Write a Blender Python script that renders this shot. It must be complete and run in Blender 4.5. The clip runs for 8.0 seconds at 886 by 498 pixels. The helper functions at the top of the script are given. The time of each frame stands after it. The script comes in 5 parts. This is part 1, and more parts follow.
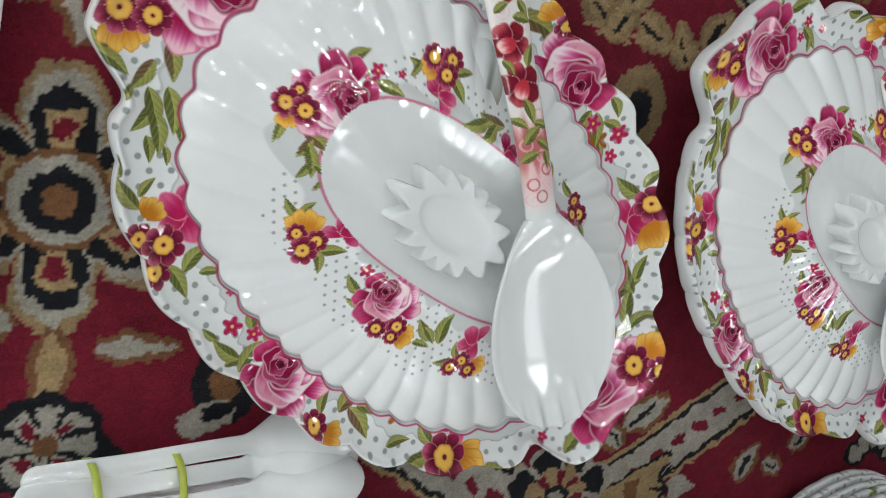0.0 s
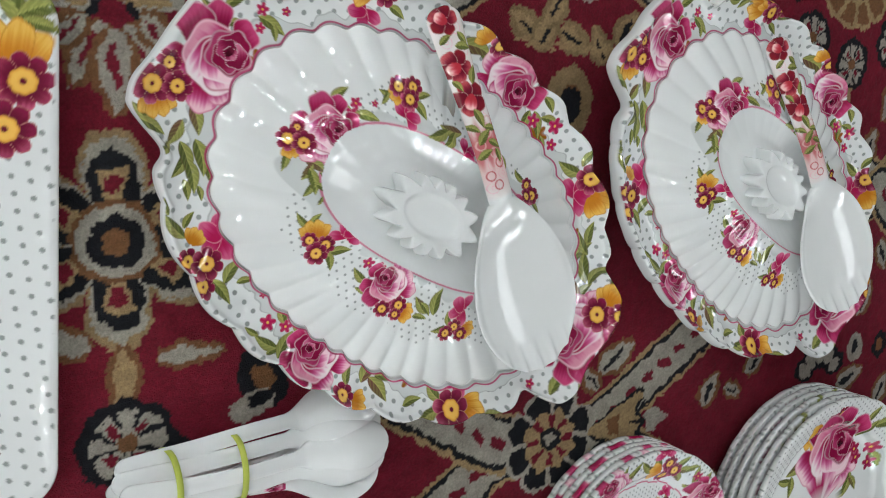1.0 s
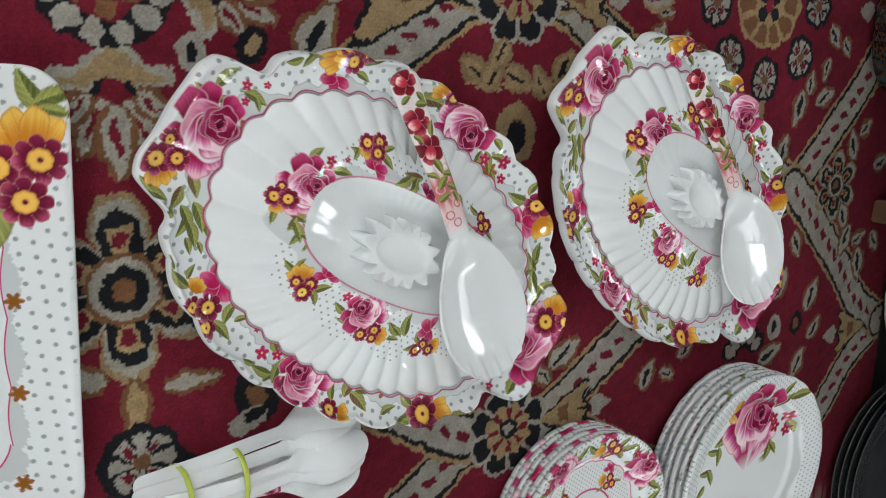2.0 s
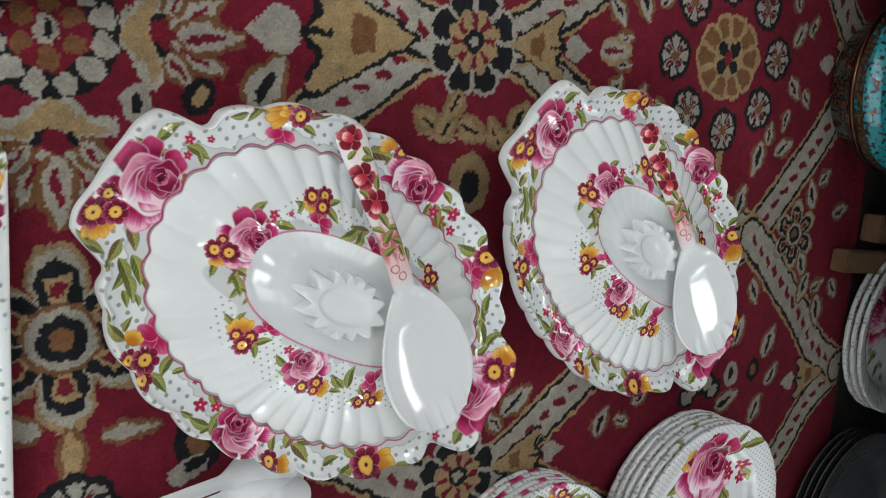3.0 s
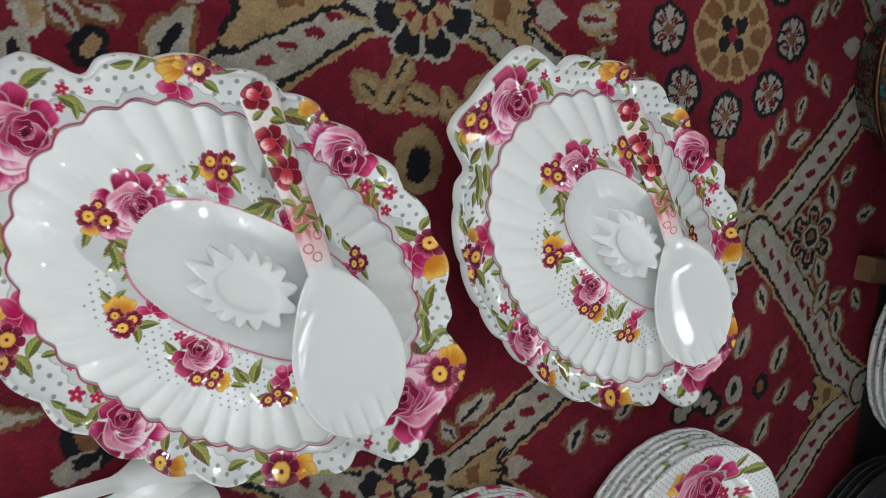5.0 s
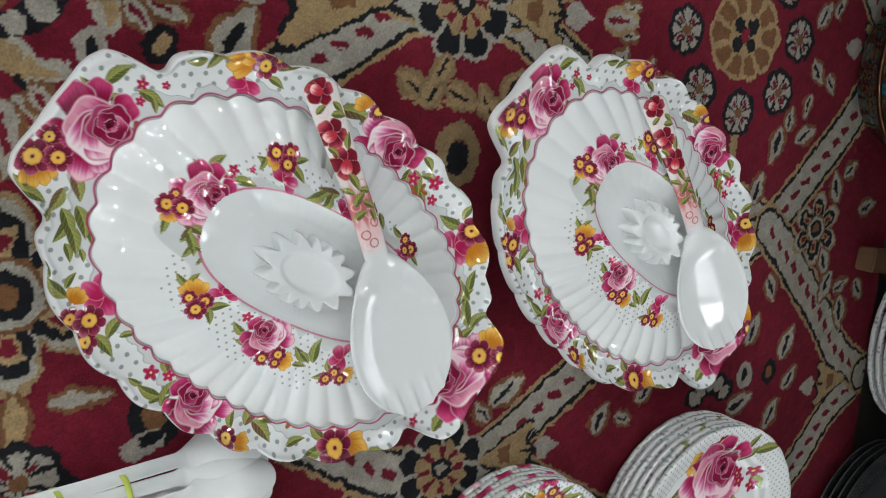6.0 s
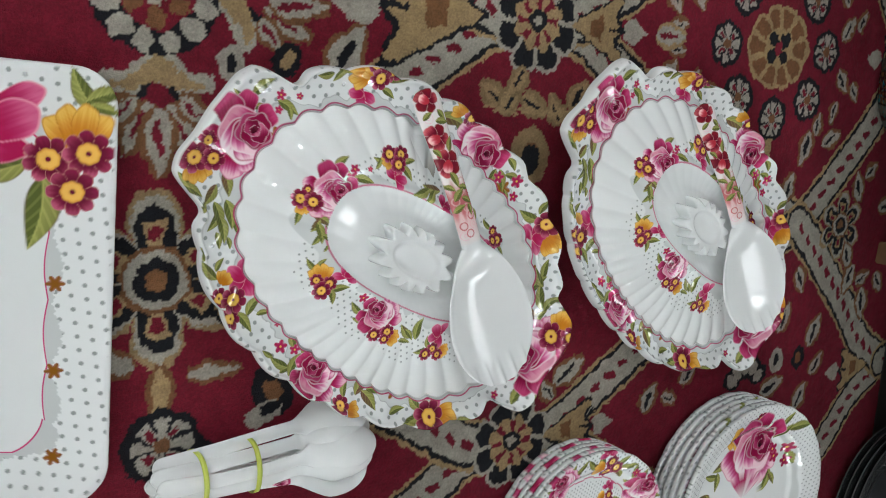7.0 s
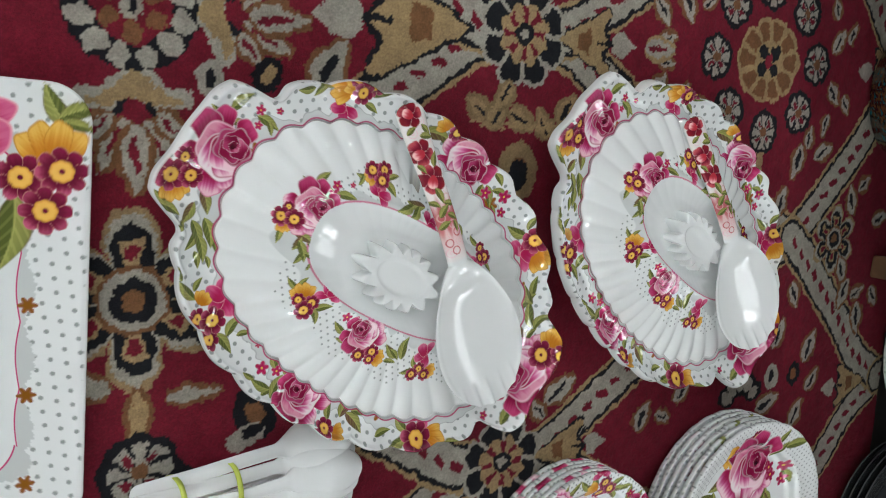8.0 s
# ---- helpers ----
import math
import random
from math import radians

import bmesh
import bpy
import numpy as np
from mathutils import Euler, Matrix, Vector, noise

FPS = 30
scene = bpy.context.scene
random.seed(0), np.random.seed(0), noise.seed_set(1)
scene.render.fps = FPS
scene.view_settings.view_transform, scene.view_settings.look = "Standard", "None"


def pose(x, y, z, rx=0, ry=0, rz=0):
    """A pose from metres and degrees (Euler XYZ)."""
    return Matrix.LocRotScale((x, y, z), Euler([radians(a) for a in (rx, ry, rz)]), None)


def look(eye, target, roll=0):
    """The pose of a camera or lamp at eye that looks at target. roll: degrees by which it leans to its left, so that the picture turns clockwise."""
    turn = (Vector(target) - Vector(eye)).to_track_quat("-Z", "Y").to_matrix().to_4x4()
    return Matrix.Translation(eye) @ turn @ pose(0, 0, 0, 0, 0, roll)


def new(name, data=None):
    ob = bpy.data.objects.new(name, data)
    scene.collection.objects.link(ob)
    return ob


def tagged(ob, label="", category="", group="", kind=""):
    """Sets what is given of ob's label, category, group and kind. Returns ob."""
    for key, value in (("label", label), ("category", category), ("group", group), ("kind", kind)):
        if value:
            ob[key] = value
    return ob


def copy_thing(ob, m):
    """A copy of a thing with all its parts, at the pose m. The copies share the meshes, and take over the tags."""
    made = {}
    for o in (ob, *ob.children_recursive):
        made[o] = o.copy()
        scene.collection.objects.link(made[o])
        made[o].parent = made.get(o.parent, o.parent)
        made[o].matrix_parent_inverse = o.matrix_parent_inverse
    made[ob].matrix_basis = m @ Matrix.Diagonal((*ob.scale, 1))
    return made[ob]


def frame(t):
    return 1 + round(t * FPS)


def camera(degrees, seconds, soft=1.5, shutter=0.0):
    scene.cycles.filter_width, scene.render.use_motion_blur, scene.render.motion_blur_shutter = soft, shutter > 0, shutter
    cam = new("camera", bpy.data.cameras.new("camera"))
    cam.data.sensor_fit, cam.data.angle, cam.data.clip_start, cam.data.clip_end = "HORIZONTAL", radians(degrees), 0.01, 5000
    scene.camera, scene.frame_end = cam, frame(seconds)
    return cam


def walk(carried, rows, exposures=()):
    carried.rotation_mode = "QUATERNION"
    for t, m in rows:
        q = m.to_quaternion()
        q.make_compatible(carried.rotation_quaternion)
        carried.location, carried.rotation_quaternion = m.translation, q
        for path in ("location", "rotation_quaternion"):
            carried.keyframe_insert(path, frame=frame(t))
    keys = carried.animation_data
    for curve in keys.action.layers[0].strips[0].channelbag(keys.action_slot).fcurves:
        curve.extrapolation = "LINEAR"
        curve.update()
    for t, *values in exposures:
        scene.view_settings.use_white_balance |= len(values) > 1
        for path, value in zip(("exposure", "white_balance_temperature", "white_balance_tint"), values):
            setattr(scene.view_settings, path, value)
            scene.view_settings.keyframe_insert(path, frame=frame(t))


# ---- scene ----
cam = camera(56.9, 8.0, soft=1.0)
PATH = [
    (0, (0.004, 0.013, 0.473), (0.847, -0.523, -1.259), 119.8),
    (0.5, (-0.043, 0.014, 0.552), (0.838, -0.48, -1.174), 112.0),
    (1, (-0.05, 0.029, 0.571), (0.846, -0.49, -1.141), 109.6),
    (1.5, (-0.098, 0.073, 0.609), (0.825, -0.505, -1.068), 109.5),
    (2, (-0.087, 0.106, 0.629), (0.888, -0.515, -1.004), 109.4),
    (2.2, (-0.081, 0.108, 0.639), (0.929, -0.51, -0.973), 108.6),
    (3.3, (-0.048, 0.135, 0.645), (0.959, -0.435, -0.986), 108.8),
    (3.5, (-0.049, 0.134, 0.647), (0.944, -0.426, -0.997), 109.1),
    (4, (-0.01, 0.108, 0.61), (0.927, -0.429, -1.074), 110.3),
    (4.5, (0.062, 0.06, 0.608), (0.958, -0.49, -1.093), 111.6),
    (4.7, (0.067, 0.068, 0.623), (0.969, -0.481, -1.076), 111.5),
    (5.8, (0.024, 0.077, 0.627), (0.979, -0.452, -1.049), 109.3),
    (6, (0.001, 0.077, 0.634), (0.956, -0.465, -1.037), 109.8),
    (6.5, (-0.078, 0.089, 0.651), (0.883, -0.454, -1.017), 109.8),
    (7, (-0.111, 0.093, 0.668), (0.855, -0.432, -1.002), 108.7),
    (7.5, (-0.112, 0.096, 0.669), (0.864, -0.411, -1.001), 107.7),
    (8, (-0.096, 0.089, 0.659), (0.888, -0.399, -1.012), 106.5),
]
walk(cam, [(t, look(eye, target, roll)) for t, eye, target, roll in PATH])

# ---- world and exposure: a shop hall lit by ceiling panels ----
world = bpy.data.worlds.new("hall_dark")
scene.world = world
world.use_nodes = True
world.node_tree.nodes["Background"].inputs[0].default_value = (0.02, 0.02, 0.02, 1)
scene.view_settings.exposure = 0.0
PANEL_WATT, TUBE_WATT = 102.0, 10.0  # radiance of the downlights and of the long panel


# ---- mesh helpers ----
def mesh_from(name, verts, quads, colours=None, tris=None):
    verts = np.asarray(verts, np.float32).reshape(-1, 3)
    faces = [np.asarray(quads, np.int32).reshape(-1, 4)]
    if tris is not None and len(tris):
        faces.append(np.asarray(tris, np.int32).reshape(-1, 3))
    sizes = np.concatenate([np.full(len(f), f.shape[1], np.int32) for f in faces])
    loops = np.concatenate([f.ravel() for f in faces]).astype(np.int32)
    me = bpy.data.meshes.new(name)
    me.vertices.add(len(verts))
    me.vertices.foreach_set("co", verts.ravel())
    me.loops.add(len(loops))
    me.loops.foreach_set("vertex_index", loops)
    me.polygons.add(len(sizes))
    me.polygons.foreach_set("loop_start", np.concatenate([[0], np.cumsum(sizes)[:-1]]).astype(np.int32))
    me.polygons.foreach_set("loop_total", sizes)
    me.polygons.foreach_set("use_smooth", np.ones(len(sizes), bool))
    me.update(calc_edges=True)
    if colours is not None:
        layer = me.attributes.new("print", "FLOAT_COLOR", "POINT")
        rgba = np.ones((len(verts), 4), np.float32)
        rgba[:, :3] = colours
        layer.data.foreach_set("color", rgba.ravel())
    return me


def grid_quads(n, m, wrap=False):
    """Faces of an n x m sheet of points; wrap joins the last column to the first."""
    cols = m if wrap else m - 1
    i, j = np.meshgrid(np.arange(n - 1), np.arange(cols), indexing="ij")
    k = (j + 1) % m
    return np.stack([i * m + j, i * m + k, (i + 1) * m + k, (i + 1) * m + j], -1).reshape(-1, 4)


def part(name, data, material, parent=None, label="", matrix=None):
    if isinstance(data, bmesh.types.BMesh):
        me = bpy.data.meshes.new(name)
        data.to_mesh(me)
        data.free()
        data = me
    ob = new(name, data)
    data.materials.clear()
    data.materials.append(material)
    if parent is not None:
        ob.parent = parent
    if matrix is not None:
        ob.matrix_basis = matrix
    return tagged(ob, label=label)


def thing(name, label, category, group="", matrix=None, kind=""):
    ob = new(name)
    ob.empty_display_size = 0.02
    if matrix is not None:
        ob.matrix_basis = matrix
    return tagged(ob, label, category, group, kind)


def box(bm, x0, y0, z0, x1, y1, z1, bevel=0.0):
    got = bmesh.ops.create_cube(bm, size=1)["verts"]
    for v in got:
        v.co = Vector((x0 + (v.co.x + 0.5) * (x1 - x0), y0 + (v.co.y + 0.5) * (y1 - y0), z0 + (v.co.z + 0.5) * (z1 - z0)))
    if bevel:
        edges = list({e for v in got for e in v.link_edges})
        bmesh.ops.bevel(bm, geom=edges, offset=bevel, segments=2, affect="EDGES")
    return bm


def smooth(a, b, x):
    t = np.clip((x - a) / (b - a), 0, 1)
    return t * t * (3 - 2 * t)


def hash2(i, j, k=0):
    h = np.sin(i * 127.1 + j * 311.7 + k * 74.7) * 43758.5453
    return h - np.floor(h)


def soft_noise(x, y, k=0):
    i, j = np.floor(x), np.floor(y)
    u, v = x - i, y - j
    u, v = u * u * (3 - 2 * u), v * v * (3 - 2 * v)
    a, b = hash2(i, j, k), hash2(i + 1, j, k)
    c, d = hash2(i, j + 1, k), hash2(i + 1, j + 1, k)
    return (a * (1 - u) + b * u) * (1 - v) + (c * (1 - u) + d * u) * v


# ---- materials ----
def shader(name, base=(0.8, 0.8, 0.8), rough=0.5, metal=0.0, attribute="", grain=0.0, grain_scale=60.0, bump=0.0, bump_scale=200.0, coat=0.0, ior=1.5):
    m = bpy.data.materials.new(name)
    m.use_nodes = True
    nt = m.node_tree
    bsdf = nt.nodes["Principled BSDF"]
    bsdf.inputs["Roughness"].default_value = rough
    bsdf.inputs["Metallic"].default_value = metal
    bsdf.inputs["Coat Weight"].default_value = coat
    bsdf.inputs["IOR"].default_value = ior
    coord = nt.nodes.new("ShaderNodeTexCoord")
    if attribute:
        col = nt.nodes.new("ShaderNodeAttribute")
        col.attribute_name = attribute
        out = col.outputs["Color"]
    else:
        col = nt.nodes.new("ShaderNodeRGB")
        col.outputs[0].default_value = (*base, 1)
        out = col.outputs[0]
    if grain:
        noise_a, noise_b = nt.nodes.new("ShaderNodeTexNoise"), nt.nodes.new("ShaderNodeTexNoise")
        for n, s in ((noise_a, grain_scale), (noise_b, grain_scale * 0.12)):
            n.inputs["Scale"].default_value = s
            n.inputs["Detail"].default_value = 4
            nt.links.new(coord.outputs["Object"], n.inputs["Vector"])
        add = nt.nodes.new("ShaderNodeMath")
        add.operation = "ADD"
        nt.links.new(noise_a.outputs["Fac"], add.inputs[0])
        nt.links.new(noise_b.outputs["Fac"], add.inputs[1])
        ramp = nt.nodes.new("ShaderNodeMapRange")
        ramp.inputs["From Min"].default_value, ramp.inputs["From Max"].default_value = 0.6, 1.4
        ramp.inputs["To Min"].default_value, ramp.inputs["To Max"].default_value = 1 - grain, 1 + grain
        nt.links.new(add.outputs[0], ramp.inputs["Value"])
        mul = nt.nodes.new("ShaderNodeVectorMath")
        mul.operation = "SCALE"
        nt.links.new(out, mul.inputs[0])
        nt.links.new(ramp.outputs[0], mul.inputs["Scale"])
        out = mul.outputs[0]
    nt.links.new(out, bsdf.inputs["Base Color"])
    if bump:
        tex = nt.nodes.new("ShaderNodeTexNoise")
        tex.inputs["Scale"].default_value = bump_scale
        tex.inputs["Detail"].default_value = 3
        nt.links.new(coord.outputs["Object"], tex.inputs["Vector"])
        b = nt.nodes.new("ShaderNodeBump")
        b.inputs["Strength"].default_value = bump
        b.inputs["Distance"].default_value = 0.002
        nt.links.new(tex.outputs["Fac"], b.inputs["Height"])
        nt.links.new(b.outputs[0], bsdf.inputs["Normal"])
    return m


WHITE = np.array([0.765, 0.79, 0.785])
M_PRINT = shader("printed_melamine", rough=0.03, attribute="print", bump=0.025, bump_scale=90, ior=1.62)
M_WHITE = shader("white_melamine", tuple(WHITE), rough=0.03, grain=0.02, grain_scale=8, bump=0.03, bump_scale=80, ior=1.62)
M_CARPET = shader("carpet_pile", rough=1.0, attribute="print", grain=0.30, grain_scale=500, bump=0.9, bump_scale=900)
M_CARPET.node_tree.nodes["Principled BSDF"].inputs["Specular IOR Level"].default_value = 0.30
M_BAND = shader("rubber_band", (0.50, 0.58, 0.09), rough=0.45, grain=0.1)
M_WOOD = shader("rack_wood", (0.15, 0.08, 0.04), rough=0.5, grain=0.35, grain_scale=40, bump=0.2, bump_scale=120)
M_DARKWOOD = shader("dark_wood", (0.035, 0.022, 0.016), rough=0.5, grain=0.3, grain_scale=30)
M_SMOKE = shader("smoked_glaze", (0.085, 0.088, 0.092), rough=0.12, grain=0.2, grain_scale=30)
M_TEAL = shader("teal_enamel", rough=0.15, attribute="print", bump=0.15, bump_scale=150)
M_COPPER = shader("copper_trim", (0.14, 0.065, 0.035), rough=0.28, metal=1.0, grain=0.3, grain_scale=60)
M_FLOOR = shader("floor_tile", (0.03, 0.027, 0.025), rough=0.35, grain=0.15, grain_scale=6)
M_WALL = shader("wall_paint", (0.62, 0.61, 0.58), rough=0.8, grain=0.06, grain_scale=5)
M_CEIL = shader("ceiling_tile", (0.72, 0.72, 0.70), rough=0.9, grain=0.05, grain_scale=12)
M_FRAME = shader("panel_frame", (0.7, 0.7, 0.7), rough=0.4)


def glowing(name, strength):
    m = bpy.data.materials.new(name)
    m.use_nodes = True
    e = m.node_tree.nodes["Principled BSDF"]
    e.inputs["Emission Color"].default_value = (0.955, 1.0, 1.022, 1)
    e.inputs["Emission Strength"].default_value = strength
    return m


M_PANEL, M_TUBE, M_DIM = glowing("downlight_diffuser", PANEL_WATT), glowing("panel_diffuser", TUBE_WATT), glowing("dim_diffuser", 4.0)


# ---- printed decoration: painting colours onto the points of a finely meshed surface ----
MAGENTA, ROSE, BLUSH = np.array([0.36, 0.010, 0.070]), np.array([0.56, 0.058, 0.18]), np.array([0.86, 0.50, 0.60])
MAROON, PLUM = np.array([0.14, 0.008, 0.030]), np.array([0.29, 0.018, 0.072])
GOLD, AMBER = np.array([0.80, 0.48, 0.10]), np.array([0.55, 0.20, 0.015])
GREEN, LIME, UMBER = np.array([0.105, 0.130, 0.030]), np.array([0.37, 0.38, 0.11]), np.array([0.15, 0.065, 0.045])
GREY, DOT = np.array([0.60, 0.63, 0.625]), np.array([0.30, 0.33, 0.32])


class Print:
    def __init__(self, x, y, base=WHITE):
        self.p = np.stack([np.ravel(x), np.ravel(y)], -1)
        self.c = np.tile(np.asarray(base, float), (len(self.p), 1))

    def near(self, cx, cy, r, turn=0.0):
        """The points within r of a place, in that place's own turned frame, with r as unit."""
        d = self.p - (cx, cy)
        idx = np.nonzero((np.abs(d[:, 0]) < r * 1.5) & (np.abs(d[:, 1]) < r * 1.5))[0]
        d = d[idx] / r
        c, s = math.cos(turn), math.sin(turn)
        return idx, d[:, 0] * c + d[:, 1] * s, d[:, 1] * c - d[:, 0] * s

    def mix(self, idx, cover, colour):
        cover = np.clip(cover, 0, 1)[:, None]
        self.c[idx] = self.c[idx] * (1 - cover) + colour * cover

    def dots(self, pitch=0.0092, size=0.0017, turn=0.6, where=None, colour=DOT):
        c, s = math.cos(turn), math.sin(turn)
        u, v = (self.p[:, 0] * c + self.p[:, 1] * s) / pitch, (self.p[:, 1] * c - self.p[:, 0] * s) / pitch
        row = np.round(v / 0.72)
        u = u + 0.5 * (row % 2)
        far = np.hypot((u - np.round(u)) * pitch, (v - row * 0.72) * pitch)
        cover = 1 - smooth(size - 0.0004, size + 0.0004, far)
        if where is not None:
            cover = cover * where
        self.mix(np.arange(len(self.p)), cover, colour)

    def petal(self, frame_of, ox, oy, long, wide, turn, base, tip, line=None, ruffle=0.05, split=0.0):
        """One petal: base colour at its foot, tip colour at its rim, streaked, with a fine outline."""
        idx, x, y = frame_of
        c, s = math.cos(turn), math.sin(turn)
        u, v = ((x - ox) * c + (y - oy) * s) / long, ((y - oy) * c - (x - ox) * s) / wide
        far = np.hypot(u, v * (1 - 0.18 * u)) * (1 + ruffle * np.cos(5 * np.arctan2(v, u) + ox * 9))
        cover = 1 - smooth(0.97, 1.05, far)
        tone = np.clip(smooth(-0.55, 0.72, u - 0.05 + 0.15 * np.sin(v * 7 + ox * 7 + 1.3 * np.sin(v * 17 + oy * 9)) * (0.6 + 0.4 * u)) ** 1.2 - split * (1 - smooth(0.0, 0.14, np.abs(v))), 0, 1)
        col = np.exp(np.log(np.maximum(base, 0.003)) * (1 - tone[:, None]) + np.log(np.maximum(tip, 0.003)) * tone[:, None])
        if line is not None:
            edge = smooth(0.90, 0.97, far)[:, None] * 0.6
            col = col * (1 - edge) + line * edge
        self.mix(idx, cover, col)

    def rose(self, cx, cy, r, turn=0.0):
        """A full bloom: dark back petals above, pale loose ones below, a cup and a whorl set off to one side."""
        f = self.near(cx, cy, r, turn)
        deep, mid, pale, snow = MAGENTA * 0.85, ROSE, np.array([0.89, 0.64, 0.71]), np.array([0.90, 0.79, 0.81])
        pet = lambda *a, **k: self.petal(f, *a, **k)
        pet(0.22, 0.80, 0.34, 0.30, 1.3, deep * 0.7, mid, pale * 0.7)
        pet(-0.22, 0.64, 0.46, 0.40, 1.9, deep * 0.75, ROSE * 0.85, pale * 0.7)
        pet(0.76, 0.42, 0.26, 0.34, 0.5, deep, mid, pale * 0.8)
        rosy = mid * 0.75 + pale * 0.25
        pet(-0.66, -0.06, 0.36, 0.44, 3.6, deep * 1.0, pale, rosy)
        pet(-0.30, -0.72, 0.40, 0.32, 4.4, deep * 1.1, pale * 0.8 + mid * 0.2, mid)
        pet(0.22, -0.64, 0.36, 0.42, 4.9, deep * 0.9, pale * 0.85 + mid * 0.15, mid)
        pet(0.60, -0.42, 0.40, 0.30, 5.6, deep, pale, rosy)
        pet(0.02, 0.12, 0.56, 0.60, 2.5, deep * 1.1, mid * 0.6 + pale * 0.4, pale)
        pet(0.10, -0.12, 0.62, 0.58, 4.0, deep * 1.1, snow, snow)
        pet(0.22, -0.20, 0.50, 0.50, 5.0, deep, pale, deep * 1.3)
        pet(0.26, -0.04, 0.50, 0.54, 4.7, deep, pale, snow)
        for k, (ox, oy, size) in enumerate(((0.38, 0.06, 0.48), (0.50, 0.16, 0.36), (0.32, 0.00, 0.33), (0.50, -0.02, 0.26), (0.34, 0.16, 0.22), (0.40, 0.06, 0.15))):
            pet(ox, oy, size, size * 0.95, 2.1 + 1.9 * k, deep * (0.9 - 0.08 * k), mid * 0.7 + pale * (0.18 if k % 2 else 0.0), pale * (0.8 if k % 2 else 0.6), ruffle=0.09)
        pet(0.39, 0.08, 0.10, 0.07, 0.6, MAROON * 0.4, MAROON, None)

    def pansy(self, cx, cy, r, turn=0.0, petals=7):
        """A primrose: round dark petals with fine pale outlines round a scalloped yellow eye."""
        f = self.near(cx, cy, r, turn)
        line = np.array([0.62, 0.30, 0.24])
        for k in range(petals):
            a = k * 2 * np.pi / petals
            lit = np.clip(0.5 - 0.7 * math.sin(a + turn + 0.6), 0, 1) * (1.0 if k % 2 else 0.45)
            self.petal(f, 0.64 * math.cos(a), 0.64 * math.sin(a), 0.37, 0.33 * 7 / petals, a, MAROON, PLUM * (0.8 + 0.5 * lit) + BLUSH * 0.16 * lit, line, 0.02)
        idx, x, y = f
        far, th = np.hypot(x, y), np.arctan2(y, x)
        out = 0.43 + 0.04 * np.abs(np.cos(petals / 2 * th))
        col = GOLD * 1.05 + (AMBER * 1.15 - GOLD * 1.05) * (0.75 * smooth(0.7, 1.05, far / out) + 0.45 * (1 - smooth(0.1, 0.5, far / out)))[:, None]
        self.mix(idx, 1 - smooth(out - 0.03, out + 0.03, far), col)
        self.mix(idx, 1 - smooth(0.08, 0.13, far), MAROON)

    def fan(self, cx, cy, r, turn=0.0, deep=AMBER, light=GOLD, petals=4):
        """A blossom seen from the side: broad round petals spread from a foot, the outer ones first."""
        f = self.near(cx, cy, r, turn)
        order = sorted(range(petals), key=lambda k: -abs(k - (petals - 1) / 2))
        for k in order:
            a = np.pi / 2 - (k - (petals - 1) / 2) * 1.85 / petals
            size = 0.86 - 0.10 * abs(a - np.pi / 2)
            self.petal(f, size * math.cos(a), size * math.sin(a) - 0.8, size * 0.92, 0.40, a, deep, light, deep * 0.85, 0.04, split=0.22)

    def leaf(self, cx, cy, length, turn=0.0, width=0.36, tint=0.0):
        """A pointed leaf, bright on one side of the rib and dark or brown on the other, with side veins."""
        idx, x, y = self.near(cx, cy, length / 2, turn)
        t = np.clip((x + 1) / 2, 0, 1)
        half = width * 2 * np.sin(np.pi * t**0.8) ** 0.9 * (1 - 0.15 * t) * 1.0
        half = half * (np.abs(x) < 1)
        off = y - 0.14 * np.sin(np.pi * t)
        cover = (1 - smooth(half * 0.5 - 0.04, half * 0.5 + 0.03, np.abs(off))) * (half > 0.02)
        vein = smooth(0.75, 0.98, np.abs(np.sin((x - np.abs(off) * 1.5) * 8.5)))
        bright = smooth(-0.05, 0.05, off)
        shade = UMBER if tint > 0.25 else GREEN * 0.8
        lit = GREEN + (LIME - GREEN) * np.clip(0.70 + 0.3 * vein - 0.30 * np.abs(off) / (half * 0.5 + 1e-6), 0, 1)[:, None]
        dim = GREEN + (shade - GREEN) * np.clip(0.25 + abs(tint) - 0.9 * (t - 0.4), 0, 1)[:, None]
        dim = dim + (LIME - dim) * (vein * 0.22)[:, None]
        col = dim + (lit - dim) * bright[:, None]
        edge = smooth(0.78, 1.0, np.abs(off) / (half * 0.5 + 1e-6))[:, None] * 0.5
        col = col * (1 - edge) + UMBER * edge
        rib = (1 - smooth(0.012, 0.04, np.abs(off)))[:, None] * 0.7
        col = col * (1 - rib) + (LIME * 1.15) * rib
        self.mix(idx, cover, col)

    def star(self, cx, cy, r, colour, petals=5, turn=0.0, heart=GOLD):
        idx, x, y = self.near(cx, cy, r, turn)
        far, th = np.hypot(x, y), np.arctan2(y, x)
        out = 0.55 + 0.45 * np.abs(np.cos(petals / 2 * th))
        col = colour + (BLUSH - colour) * (0.35 * smooth(0.3, 1.0, far) * (1 - smooth(0.6, 1, np.abs(np.cos(petals / 2 * th)))))[:, None]
        if heart is not None:
            h = (1 - smooth(0.12, 0.2, far))[:, None]
            col = col * (1 - h) + heart * h
        self.mix(idx, 1 - smooth(out - 0.07, out + 0.05, far), col)

